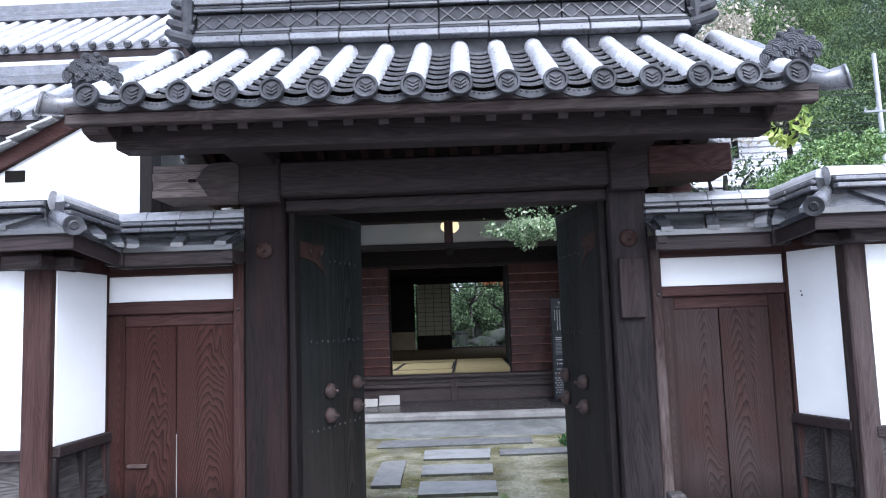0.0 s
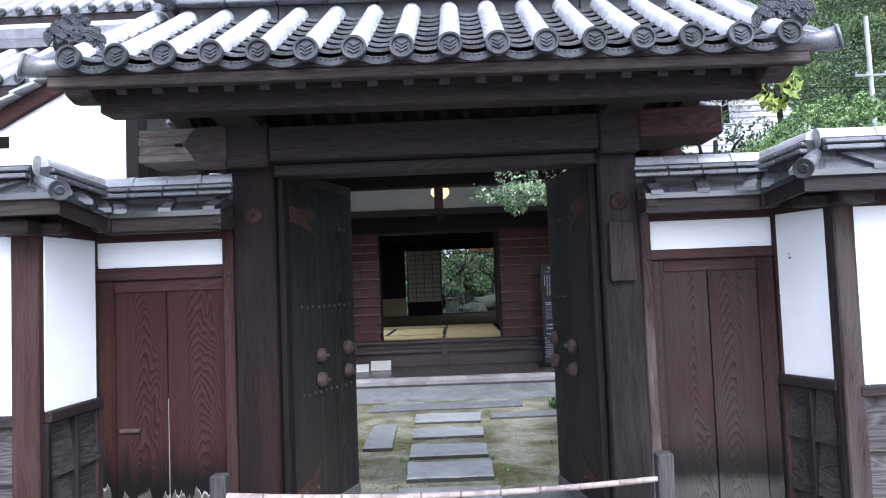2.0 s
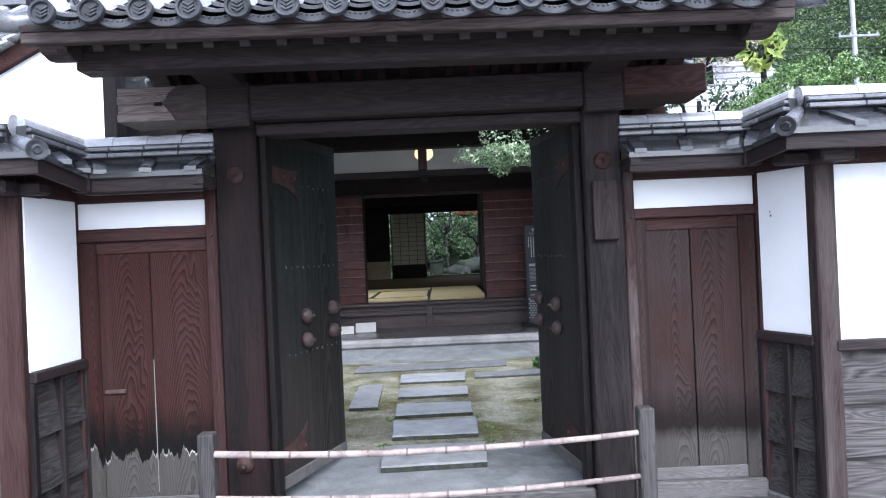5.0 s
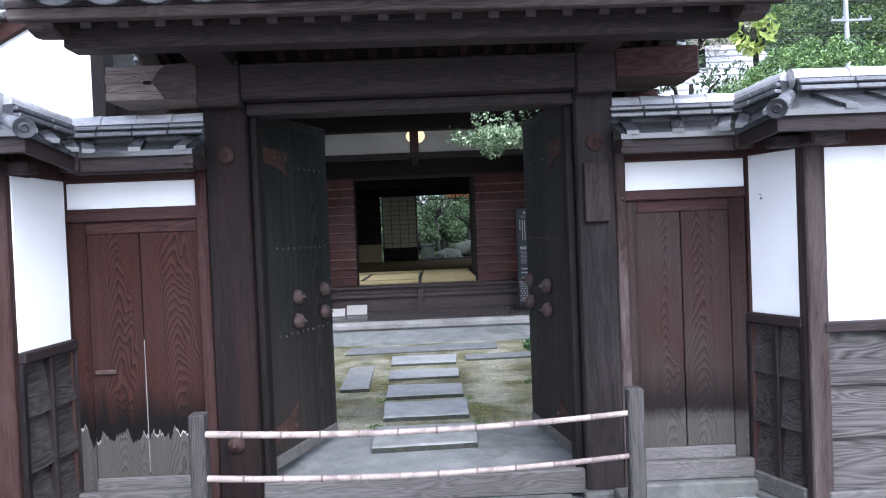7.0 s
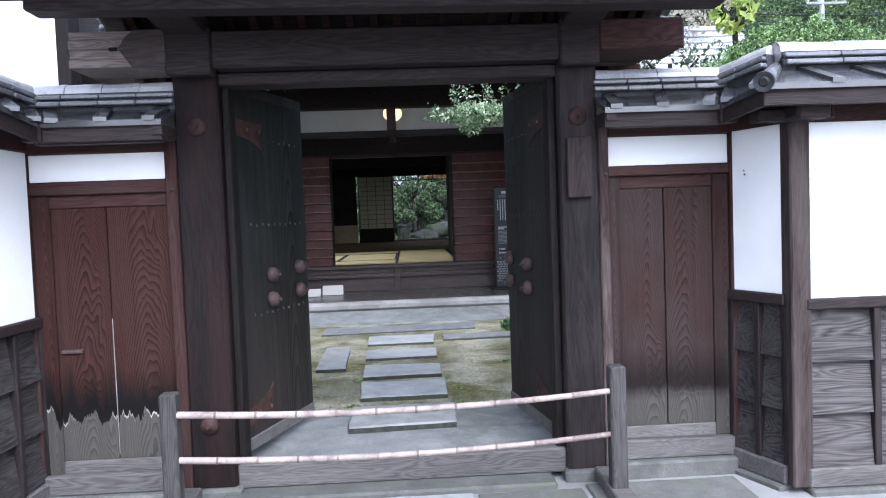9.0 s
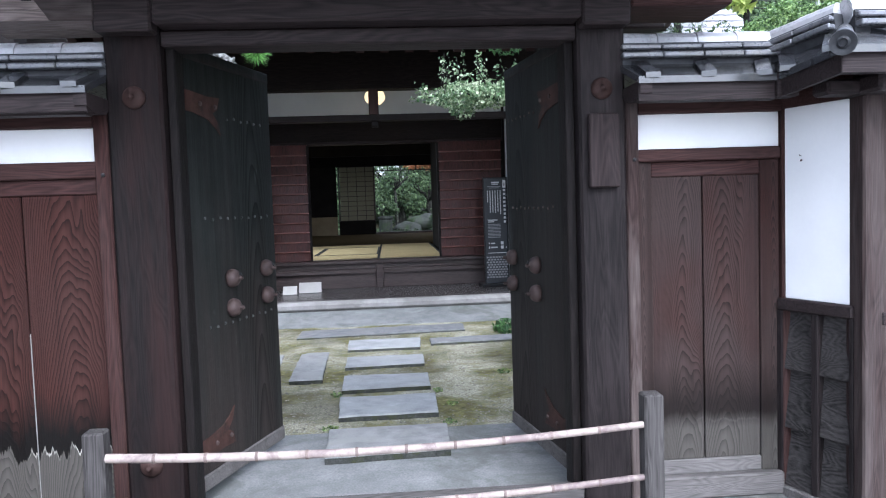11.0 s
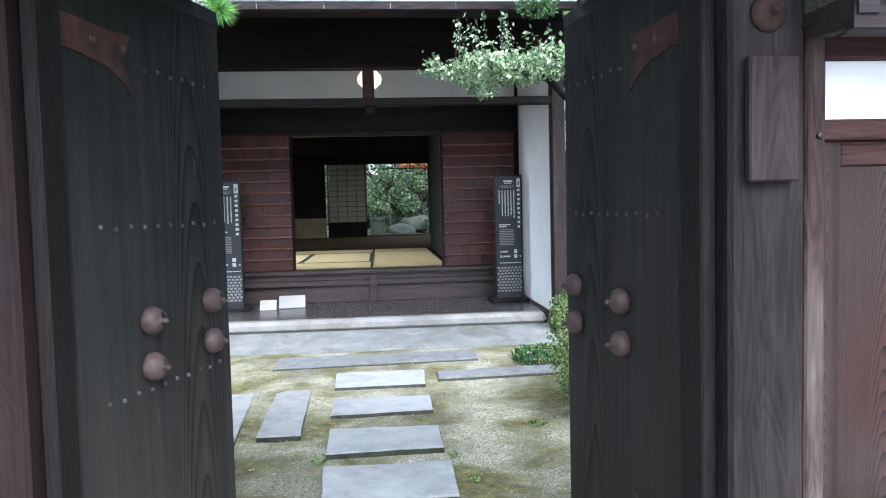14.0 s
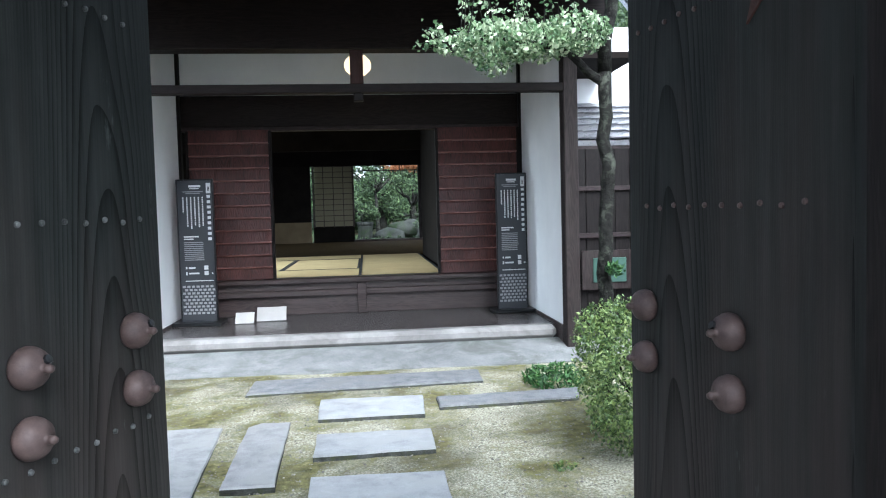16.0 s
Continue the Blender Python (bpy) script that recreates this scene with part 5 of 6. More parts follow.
def shutter(x0, x1, label):
    """A sliding panel of lapped red boards in a dark frame."""
    d = thing("sliding_shutter", ((x0 + x1) / 2, FY, 0.625), label, "sliding door", group="sliding shutters of the entrance")
    n, z0, z1 = 12, 0.628, 2.19
    h = (z1 - z0) / n
    for k in range(n):
        part("shutter_board", box(x0 + 0.02, x1 - 0.02, -0.009, 0.009, 0, h + 0.012, 0.004, None, pose(0, FY - 0.052 + 0.002 * math.sin(k * 3), z0 + k * h, -7)), WOOD_SHUTTER, d)
    for k in range(1, n):
        part("batten", box(x0 + 0.03, x1 - 0.03, FY - 0.082, FY - 0.055, z0 + k * h - 0.009, z0 + k * h + 0.009, 0.005), WOOD_BATTEN_LIT, d)
    for a, b in ((x0, x0 + 0.03), (x1 - 0.03, x1)):
        part("stile", box(a, b, FY - 0.068, FY - 0.012, z0, z1, 0.003), WOOD_BLACK_Z, d)
    part("backing", box(x0 + 0.02, x1 - 0.02, FY - 0.024, FY - 0.016, z0, z1, 0), GLOOM_BLACK, d)
    return d


shutter(-1.80, -0.925, "red cedar sliding shutter of lapped boards, pushed aside")
shutter(0.80, 1.715, "red cedar sliding shutter of lapped boards, pushed aside")

# main roof over the entrance
roof = thing("house_roof", (-2.0, 9.0, 2.9), "grey tiled house roof with round eave tiles", "roof", "structure")
part("soffit", slab([(-2.3, 8.18, 2.93), (2.2, 8.18, 2.93), (2.2, 11.6, 4.55), (-2.3, 11.6, 4.55)], 0.05), WOOD_BLACK_X, roof)
part("fascia", box(-2.3, 2.2, 8.15, 8.20, 2.83, 2.93, 0.006), WOOD_BLACK_X, roof)
raft = mesh_of(box(-0.028, 0.028, 0, 1.6, -0.07, 0, 0.003), WOOD_BLACK_X)
for k in range(13):
    piece("rafter", raft, roof, pose(-2.2 + k * 0.365, 8.22, 2.89, math.degrees(math.atan2(1.62, 3.42))))
part("tile_bed", slab([(-2.35, 8.12, 2.99), (2.25, 8.12, 2.99), (2.25, 11.6, 4.64), (-2.35, 11.6, 4.64)], 0.05), TILE_DARK, roof)
hc = mesh_of(tube([(0, 0, 0), (0, 3.85, 0)], 0.065, 12), TILE_SKY_PALE)
for k in range(17):
    x = -2.13 + k * 0.27
    piece("cover_tile", hc, roof, pose(x, 8.08, 3.02, math.degrees(math.atan2(1.65, 3.48))))
    piece("end_disc", DISC, roof, pose(x, 8.078, 3.02, 88) @ Matrix.Scale(1.15, 4))
    if k < 16:
        piece("eave_tile", LIP, roof, pose(x + 0.135, 8.09, 2.985) @ Matrix.Scale(1.2, 4))

part("gutter", tube([(-2.3, 8.06, 2.872), (2.2, 8.06, 2.866)], 0.009, 8), TILE, roof, "thin grey eave gutter")
for k in range(9):
    part("gutter_hook", tube([(-1.755 + k * 0.4875, 8.035, 2.85), (-1.755 + k * 0.4875, 8.03, 2.80)], 0.0025, 5), TILE, roof)

# porch lamp: a globe on a short stem
lamp = thing("porch_lamp", (0.0, 10.3, 3.3), "lit round glass globe lamp hanging in the porch", "lamp")
part("globe", lathe([(0.02, 0.105), (0.075, 0.085), (0.118, 0.04), (0.128, 0.0), (0.118, -0.045), (0.075, -0.088), (0.02, -0.104)], 24, pose(0.005, 10.3, 2.69)), LAMP_GLASS, lamp, "glowing cream glass globe", True)
part("cap", lathe([(0.03, 0.0), (0.045, 0.02), (0.03, 0.05), (0.012, 0.06)], 16, pose(0.005, 10.3, 2.785)), BLACK, lamp)
part("stem", tube([(0.005, 10.3, 2.84), (0.005, 10.3, 3.3)], 0.009, 8), BLACK, lamp)


# ---------------------------------------------------------------- information stands on the porch
def sign_stand(x0, x1, y, lean, label, seed):
    """A tall charcoal panel with print, on a flat black foot."""
    rng = random.Random(seed)
    w, z0, z1 = x1 - x0, 0.27, 1.675
    s = thing("sign_stand", ((x0 + x1) / 2, y, 0.245), label, "sign", group="information stands on the porch")
    m = pose((x0 + x1) / 2, y, 0, 0, 0, lean)
    panel = part("panel", box(-w / 2 + 0.012, w / 2 - 0.012, -0.012, 0.012, z0, z1 - 0.012, 0.002, None, m), PANEL, s)
    for a, b in ((-w / 2, -w / 2 + 0.014), (w / 2 - 0.014, w / 2)):
        part("frame_rail", box(a, b, -0.018, 0.018, z0, z1, 0.003, None, m), BLACK, s)
    part("frame_rail", box(-w / 2, w / 2, -0.018, 0.018, z1 - 0.014, z1, 0.003, None, m), BLACK, s)
    part("foot", box(-w / 2 - 0.06, w / 2 + 0.06, -0.15, 0.15, 0.242, 0.275, 0.006, None, m), BLACK, s, "flat black foot plate")

    def bars(rects, material, name):
        own = bmesh.new()
        for u0, u1, v0, v1 in rects:
            box(u0 * w, u1 * w, -0.0145, -0.012, v0, v1, 0, own, m)
        tagged(part(name, own, material, panel), kind="stuff")

    bars([(-0.16, 0.16, 1.595, 1.615), (-0.14, 0.12, 1.578, 1.586)], PRINT, "heading")
    bars([(-0.32, 0.22, 1.548, 1.556), (-0.25, 0.15, 1.532, 1.539)], PRINT_GREY, "subheading")
    bars([(0.31, 0.43, 1.535, 1.635)], PRINT, "emblem_plate")
    bars([(0.345, 0.395, 1.56, 1.60)], PANEL, "emblem")
    bars([(0.32 + rng.uniform(0, 0.01), 0.42 - rng.uniform(0, 0.01), 1.49 - 0.052 * k, 1.518 - 0.052 * k) for k in range(9)], PRINT, "name_column")
    cols = []
    for k in range(6):
        v = 1.50
        end = 1.19 + rng.uniform(0, 0.05) + (0.14 if k == 0 else 0)
        while v > end:
            d = rng.uniform(0.012, 0.02)
            cols.append((-0.34 + 0.105 * k, -0.305 + 0.105 * k, v - d, v))
            v -= d + rng.uniform(0.003, 0.007)
    bars(cols, PRINT, "upright_text")
    bars([(-0.34, 0.06, 1.105, 1.117), (-0.34, -0.08, 1.083, 1.094)], PRINT, "caption")
    bars([(-0.34, 0.20 - rng.uniform(0, 0.03), 1.05 - 0.019 * k, 1.058 - 0.019 * k) for k in range(10)], PRINT_GREY, "text_block")
    bars([(-0.32, -0.28, 0.795, 0.815), (-0.24, -0.06, 0.795, 0.812), (0.18, 0.29, 0.785, 0.825), (-0.32, -0.28, 0.735, 0.765), (-0.24, 0.04, 0.742, 0.758), (0.18, 0.29, 0.73, 0.77), (0.38, 0.42, 0.74, 0.755)], PRINT, "icons")
    bars([(-0.34, 0.42, 0.672, 0.68)], PRINT, "footnote")
    own = bmesh.new()
    for r in range(9):
        for k in range(7):
            u = -0.43 + 0.125 * k + (0.06 if r % 2 else 0)
            box(u * w, min(u + 0.085, 0.45) * w, -0.0145, -0.012, 0.345 + 0.033 * r, 0.366 + 0.033 * r, 0, own, m)
    tagged(part("brick_pattern", own, PRINT_GREY, panel), kind="stuff")
    return s


sign_stand(1.37, 1.695, 10.74, 4, "tall charcoal information stand with white print beside the porch wall", 3)
sign_stand(-1.80, -1.445, 10.70, -2, "tall charcoal information stand with white print before the shutter", 8)
own = box(-0.145, 0.145, -0.004, 0.004, 0, 0.17, 0.002, None, pose(-0.935, 10.72, 0.245, -42, 0, 3))
whole("leaflet_board", own, PAPER, "cream printed board propped on the porch floor", "notice")
own = box(-0.09, 0.09, -0.004, 0.004, 0, 0.13, 0.002, None, pose(-1.18, 10.60, 0.245, -40, 0, 2))
whole("leaflet", own, PAPER, "white paper leaflet propped on the porch floor", "notice")

# ---------------------------------------------------------------- the rooms behind
room = thing("front_room", (-0.2, 14, 0.55), "dim matted room open to the garden", "room", "structure")
BY = 21.6
part("floor_base", box(-4.0, 3.0, FY + 0.05, BY + 1.0, 0.45, 0.585, 0), GLOOM_BLACK, room)
part("ceiling_boards", box(-4.1, 3.1, FY + 0.05, BY + 0.2, 2.95, 3.02, 0), GLOOM_BLACK, room)
part("room_side_wall", box(0.98, 1.05, FY + 0.1, 15.6, 0.58, 2.95, 0), GLOOM_BLACK, room)
part("room_side_wall", box(2.2, 2.28, 15.5, 16.4, 0.58, 2.95, 0), GLOOM_BLACK, room)
part("room_side_wall", box(2.2, 2.28, 15.5, BY, 2.45, 2.95, 0), GLOOM_BLACK, room)
part("room_side_wall", box(1.05, 2.2, 15.55, 15.62, 0.58, 2.95, 0), GLOOM_BLACK, room)
# unseen gaps left in this wall for the added fill lamps
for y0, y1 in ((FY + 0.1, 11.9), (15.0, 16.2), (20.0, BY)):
    part("room_side_wall", box(-4.05, -3.97, y0, y1, 0.58, 2.95, 0), GLOOM_BLACK, room)
part("room_side_wall", box(-4.05, -3.97, FY + 0.1, BY, 2.45, 2.95, 0), GLOOM_BLACK, room)
part("partition_head", box(-4.0, 1.05, 15.54, 15.64, 2.35, 2.95, 0), GLOOM_BLACK, room)
part("back_wall_upper", box(-4.0, 2.25, BY, BY + 0.1, 2.50, 2.95, 0), GLOOM_BLACK, room)
part("back_wall", box(-4.0, -2.25, BY, BY + 0.1, 0.58, 2.5, 0), ROOM_WALL, room)
part("back_panel", box(-2.25, -1.32, BY, BY + 0.1, 1.12, 2.5, 0), GLOOM_BLACK, room)
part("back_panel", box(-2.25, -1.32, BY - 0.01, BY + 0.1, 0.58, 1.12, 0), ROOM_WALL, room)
part("back_wall", box(1.62, 2.25, BY, BY + 0.1, 0.58, 2.5, 0), GLOOM_BLACK, room)
part("window_post", box(1.36, 1.44, BY - 0.03, BY + 0.1, 0.58, 2.5, 0.004), WOOD_BLACK_Z, room)
part("window_sill", box(-0.27, 1.62, BY - 0.05, BY + 0.1, 0.585, 0.66, 0.004), WOOD_PORCH, room)
part("window_bar", box(-0.27, 1.62, BY + 0.02, BY + 0.05, 2.36, 2.385, 0.003), WOOD_BLACK_X, room)
for x in (0.12, 0.5, 0.9):
    part("window_bar", box(x - 0.012, x + 0.012, BY + 0.02, BY + 0.05, 2.385, 2.5, 0.002), WOOD_BLACK_Z, room)
sh = thing("shoji_screen", (-0.75, BY, 0.6), "paper shoji screen with a dark lower panel", "sliding screen")
part("paper", box(-1.22, -0.28, BY + 0.0, BY + 0.006, 1.0, 2.49, 0), SHOJI, sh)
part("lower_panel", box(-1.27, -0.26, BY - 0.012, BY + 0.02, 0.6, 1.0, 0.003), GLOOM_BLACK, sh)
for k in range(5):
    x = -1.25 + 0.245 * k
    w2 = 0.022 if k in (0, 4) else 0.008
    part("muntin", box(x - w2, x + w2, BY - 0.014, BY, 0.98, 2.5, 0), WOOD_PORCH, sh)
for k in range(12):
    z = 1.0 + 1.49 * k / 11
    part("muntin", box(-1.25, -0.27, BY - 0.012, BY, z - 0.007, z + 0.007, 0), WOOD_PORCH, sh)


def mat_of_straw(x0, x1, y0, y1, edge_axis):
    t = thing("straw_mat", ((x0 + x1) / 2, (y0 + y1) / 2, 0.585), "pale straw floor mat with black cloth edging", "floor mat", group="straw mats of the front room")
    part("mat", box(x0, x1, y0, y1, 0.586, 0.612, 0.003), TATAMI, t)
    if edge_axis == "y":
        for a in (x0, x1 - 0.028):
            part("edging", box(a, a + 0.028, y0, y1, 0.613, 0.616, 0), MAT_EDGE, t)
    elif edge_axis == "x":
        for a in (y0, y1 - 0.03):
            part("edging", box(x0, x1, a, a + 0.03, 0.613, 0.616, 0), MAT_EDGE, t)


mat_of_straw(-0.06, 0.90, 11.36, 13.4, "y")
mat_of_straw(-0.06, 0.90, 13.402, 15.5, "y")
mat_of_straw(-1.98, -0.065, 11.36, 12.5, "x")
mat_of_straw(-1.02, -0.065, 12.504, 14.5, "y")
mat_of_straw(-2.0, -1.03, 12.504, 14.5, "y")
mat_of_straw(-2.0, -0.065, 14.504, 15.5, "x")
# rear room's mats drawn as dark planks, its dimness put into the colour
plank = mesh_of(box(-3.95, 2.18, 0.002, 0.28, 0.586, 0.606, 0.002), wood("dim_rear_mats", (0.03, 0.019, 0.007), (0.085, 0.056, 0.022), "x", 0.8, 8, 0.3, gloss=0.05))
for j in range(21):
    piece("floor_board", plank, room, pose(0, 15.66 + 0.282 * j, 0))

# ---------------------------------------------------------------- plants in the courtyard
rng = np.random.default_rng(4)


def limb(bm, p0, p1, r0, r1, wob, seed, n=8):
    rr = random.Random(seed)
    p0, p1 = Vector(p0), Vector(p1)
    pts = [p0.lerp(p1, k / n) + Vector((rr.uniform(-wob, wob), rr.uniform(-wob, wob), rr.uniform(-wob, wob) * 0.5)) * (0 if k in (0, n) else 1) for k in range(n + 1)]
    tube(pts, [r0 + (r1 - r0) * k / n for k in range(n + 1)], 9, bm)
    return pts


tree = thing("courtyard_tree", (1.5, 7.6, -0.03), "slim lichened tree with a spreading tuft of small leaves", "tree")
own = bmesh.new()
limb(own, (1.47, 7.6, -0.04), (1.48, 7.6, 2.1), 0.047, 0.038, 0.02, 3, 16)
limb(own, (1.48, 7.6, 2.1), (1.62, 7.65, 3.6), 0.043, 0.025, 0.03, 4, 8)
part("trunk", own, BARK, tree, smooth=True)
own = bmesh.new()
limb(own, (1.49, 7.6, 2.0), (1.22, 7.55, 2.22), 0.03, 0.02, 0.012, 5, 6)
limb(own, (1.22, 7.55, 2.22), (0.85, 7.55, 2.28), 0.018, 0.01, 0.012, 6, 6)
limb(own, (0.85, 7.55, 2.28), (0.45, 7.55, 2.26), 0.01, 0.004, 0.01, 7, 5)
part("branch", own, BARK, tree, smooth=True)
pads = [((1.05, 7.55, 2.26), (0.30, 0.25, 0.11), 1150), ((0.82, 7.52, 2.25), (0.26, 0.24, 0.13), 1100), ((1.28, 7.5, 2.30), (0.2, 0.2, 0.13), 760), ((0.6, 7.55, 2.24), (0.16, 0.15, 0.06), 190), ((0.80, 7.5, 2.12), (0.12, 0.1, 0.07), 140), ((0.43, 7.55, 2.24), (0.10, 0.08, 0.035), 45)]
pts = [cloud(rng, c, r, k) for c, r, k in pads]
twigs = bmesh.new()
for k in range(36):
    x = rng.uniform(0.42, 1.40)
    y = 7.52 + rng.uniform(-0.15, 0.15)
    z0 = 2.26
    h = (0.05 if x < 0.6 else 0.12) + rng.random() * (0.09 if x < 0.6 else 0.28)
    dx = rng.uniform(-0.08, 0.06)
    limb(twigs, (x, y, z0), (x + dx, y, z0 + h), 0.003, 0.0015, 0.004, 20 + k, 3)
    m = int(10 + 10 * rng.random())
    f = rng.random((m, 1)) ** 0.7
    pts.append(np.array([x, y, z0]) + f * np.array([dx, 0, h]) + rng.normal(size=(m, 3)) * 0.017)
tagged(part("twig_spray", twigs, BARK, tree), kind="stuff")
leaves("crown", leaf_mesh(np.concatenate(pts), 0.0245, 0.4, 7, long=1.3), LEAF_TREE, tree)
upper = np.concatenate([cloud(rng, c, (0.42, 0.35, 0.16), 1100) for c in ((1.55, 7.5, 2.95), (1.15, 7.6, 3.0), (1.9, 7.7, 3.05), (1.5, 7.4, 3.3))] + [cloud(rng, (1.18, 7.5, 2.68), (0.16, 0.14, 0.09), 260), cloud(rng, (1.50, 7.52, 0.93), (0.06, 0.05, 0.05), 70)])
leaves("upper_crown", leaf_mesh(upper, 0.022, 0.4, 9), LEAF_DARK, tree)

bush = thing("azalea_bush", (1.62, 7.1, -0.05), "rounded bright green azalea bush with small leaves", "bush")
own = bmesh.new()
for k in range(9):
    a = k * 0.7
    limb(own, (1.62, 7.1, -0.05), (1.62 + 0.32 * math.cos(a), 7.1 + 0.3 * math.sin(a), 0.5), 0.012, 0.004, 0.02, 60 + k, 4)
tagged(part("stem_cluster", own, BARK, bush), kind="stuff")
blobs = [((1.60, 7.1, 0.40), (0.47, 0.46, 0.44), 6400), ((1.38, 6.9, 0.36), (0.27, 0.26, 0.28), 2200), ((1.40, 7.3, 0.56), (0.24, 0.2, 0.22), 1700), ((1.95, 7.0, 0.42), (0.3, 0.3, 0.34), 1600), ((1.40, 7.1, 0.12), (0.2, 0.24, 0.16), 900)]
pts = np.concatenate([cloud(rng, c, r, k, 0.6) for c, r, k in blobs])
pts = pts[pts[:, 2] > -0.03] + rng.normal(size=(int((pts[:, 2] > -0.03).sum()), 3)) * 0.012
leaves("crown", leaf_mesh(pts, 0.0165, 0.4, 12, long=1.5), LEAF_BUSH, bush)
fern = thing("ground_fern", (1.38, 8.45, 0.0), "low dark green fern clump at the step", "fern")
leaves("fronds", leaf_mesh(cloud(rng, (1.38, 8.5, 0.06), (0.24, 0.26, 0.10), 900), 0.02, 0.5, 14, long=2.6), LEAF_DARK, fern)
weeds = np.concatenate([cloud(rng, (x, y, court_z(y) + 0.005), (s, s, 0.015), k) for x, y, s, k in ((1.22, 6.35, 0.14, 190), (1.35, 6.1, 0.1, 120), (-0.3, 6.45, 0.05, 40), (0.5, 6.1, 0.05, 40), (1.0, 6.9, 0.07, 60), (0.44, 6.45, 0.04, 40), (-0.28, 5.7, 0.06, 60), (0.46, 5.72, 0.05, 40))])
tagged(leaves("moss_tufts", leaf_mesh(weeds, 0.013, 0.5, 15), LEAF_BUSH), "small green tufts of moss between the stones", "moss", kind="stuff")

grit = bmesh.new()
for k in range(5200):
    x, y = rng.uniform(-1.7, 1.9), 5.6 + 3.5 * rng.random() ** 1.3
    q = 0.004 + 0.007 * rng.random() ** 3
    c = Vector((x, y, court_z(y) + 0.008 * noise.noise((x * 1.3, y * 1.3, 0)) - 0.006))
    vs = [grit.verts.new(c + Vector((q * math.cos(a), q * math.sin(a), rng.uniform(-0.3, 0.3) * q))) for a in (0.2, 1.9, 3.3, 4.9)]
    top = grit.verts.new(c + Vector((0, 0, q * 0.7)))
    for a in range(4):
        grit.faces.new((vs[a], vs[(a + 1) % 4], top))
whole("grit", grit, mottled("loose_grit", (0.10, 0.09, 0.07), (0.32, 0.30, 0.26), 9, 0.9, 0.2, island=True, vary=0.4), "loose grit and small pebbles on the ground", "grit", "stuff")

pine = thing("pine_branch_tree", (-2.3, 7.6, -0.03), "old pine with a pale lichened bough over the gate", "tree")
own = bmesh.new()
limb(own, (-2.3, 7.6, -0.05), (-2.2, 7.6, 2.6), 0.09, 0.06, 0.03, 70, 8)
limb(own, (-2.2, 7.6, 2.6), (-1.52, 7.52, 2.86), 0.055, 0.05, 0.03, 71, 7)
for k, (p, q, r0, r1) in enumerate((((-1.52, 7.52, 2.86), (-1.38, 7.5, 2.74), 0.05, 0.043), ((-1.38, 7.5, 2.74), (-1.25, 7.48, 2.65), 0.043, 0.034), ((-1.25, 7.48, 2.65), (-1.10, 7.46, 2.55), 0.034, 0.02),
                                    ((-1.42, 7.55, 2.80), (-1.22, 7.53, 2.75), 0.04, 0.03), ((-1.22, 7.53, 2.75), (-1.09, 7.52, 2.69), 0.034, 0.026), ((-1.25, 7.5, 2.67), (-1.13, 7.5, 2.70), 0.026, 0.018),
                                    ((-1.09, 7.52, 2.69), (-0.94, 7.5, 2.66), 0.022, 0.010))):
    limb(own, p, q, r0, r1, 0.02, 90 + k, 5)
    for j in range(3):
        c = Vector(p).lerp(Vector(q), 0.2 + 0.3 * j)
        limb(own, c, c + Vector((0.03 * math.sin(k * 3 + j), -0.03, 0.035 * math.cos(k + j * 2))), r0 * 0.8, r0 * 0.25, 0.004, 120 + k * 3 + j, 2)
part("trunk", own, mottled("pale_flaking_bark", (0.025, 0.024, 0.022), (0.50, 0.50, 0.48), 34, 0.9, 0.9, 90, 0.2, (0.08, 0.078, 0.07), dist=0.02), pine, smooth=False)
vv, ff = [], []
for c, lo, hi, count in (((-0.935, 7.5, 2.655), 0.10, 0.15, 560), ((-0.98, 7.47, 2.70), 0.07, 0.11, 160), ((-1.06, 7.52, 2.77), 0.06, 0.09, 120)):
    for k in range(count):
        d = rng.normal(size=3)
        d[0] += 0.25
        d /= np.linalg.norm(d)
        s = np.cross(d, rng.normal(size=3))
        s *= 0.0028 / np.linalg.norm(s)
        c0 = np.array(c)
        i = len(vv)
        vv += [tuple(c0 - s), tuple(c0 + s), tuple(c0 + d * rng.uniform(lo, hi))]
        ff.append((i, i + 1, i + 2))
me = bpy.data.meshes.new("needles")
me.from_pydata(vv, [], ff)
leaves("needles", me, LEAF_PINE, pine)

# ---------------------------------------------------------------- beyond the entrance, to the side
side = thing("side_fence", (3.5, 10.9, 0.0), "dark board fence beside the house", "fence", "structure")
for k in range(22):
    part("board", box(1.9 + k * 0.16, 2.055 + k * 0.16, 10.9, 10.93 + 0.006 * (k % 2), 0.02, 1.92, 0.003), WOOD_BLACK_Z, side)
for z in (0.45, 1.0, 1.5):
    part("rail", box(1.88, 5.4, 10.86, 10.9, z - 0.025, z + 0.025, 0.004), WOOD_BLACK_X, side)
own = box(2.30, 2.90, 10.82, 10.85, 0.42, 0.84, 0.006)
whole("plate_frame", own, WOOD_PORCH_POST, "brown wooden frame on the fence", "frame")
own = box(2.42, 2.78, 10.805, 10.82, 0.50, 0.76, 0.004)
whole("green_plate", own, GREEN_PLATE, "green painted plate in a brown frame", "plate")
own = box(2.09, 2.16, 10.80, 10.86, 0.86, 1.06, 0.01)
whole("meter_box", own, BLACK, "small black box fixed to the fence", "box")
nb = thing("side_building", (4.0, 12.2, 0.0), "white plastered outbuilding with a low tiled roof", "building", "structure")
part("wall", box(1.95, 3.9, 12.5, 12.6, 0, 3.6, 0), PLASTER, nb)
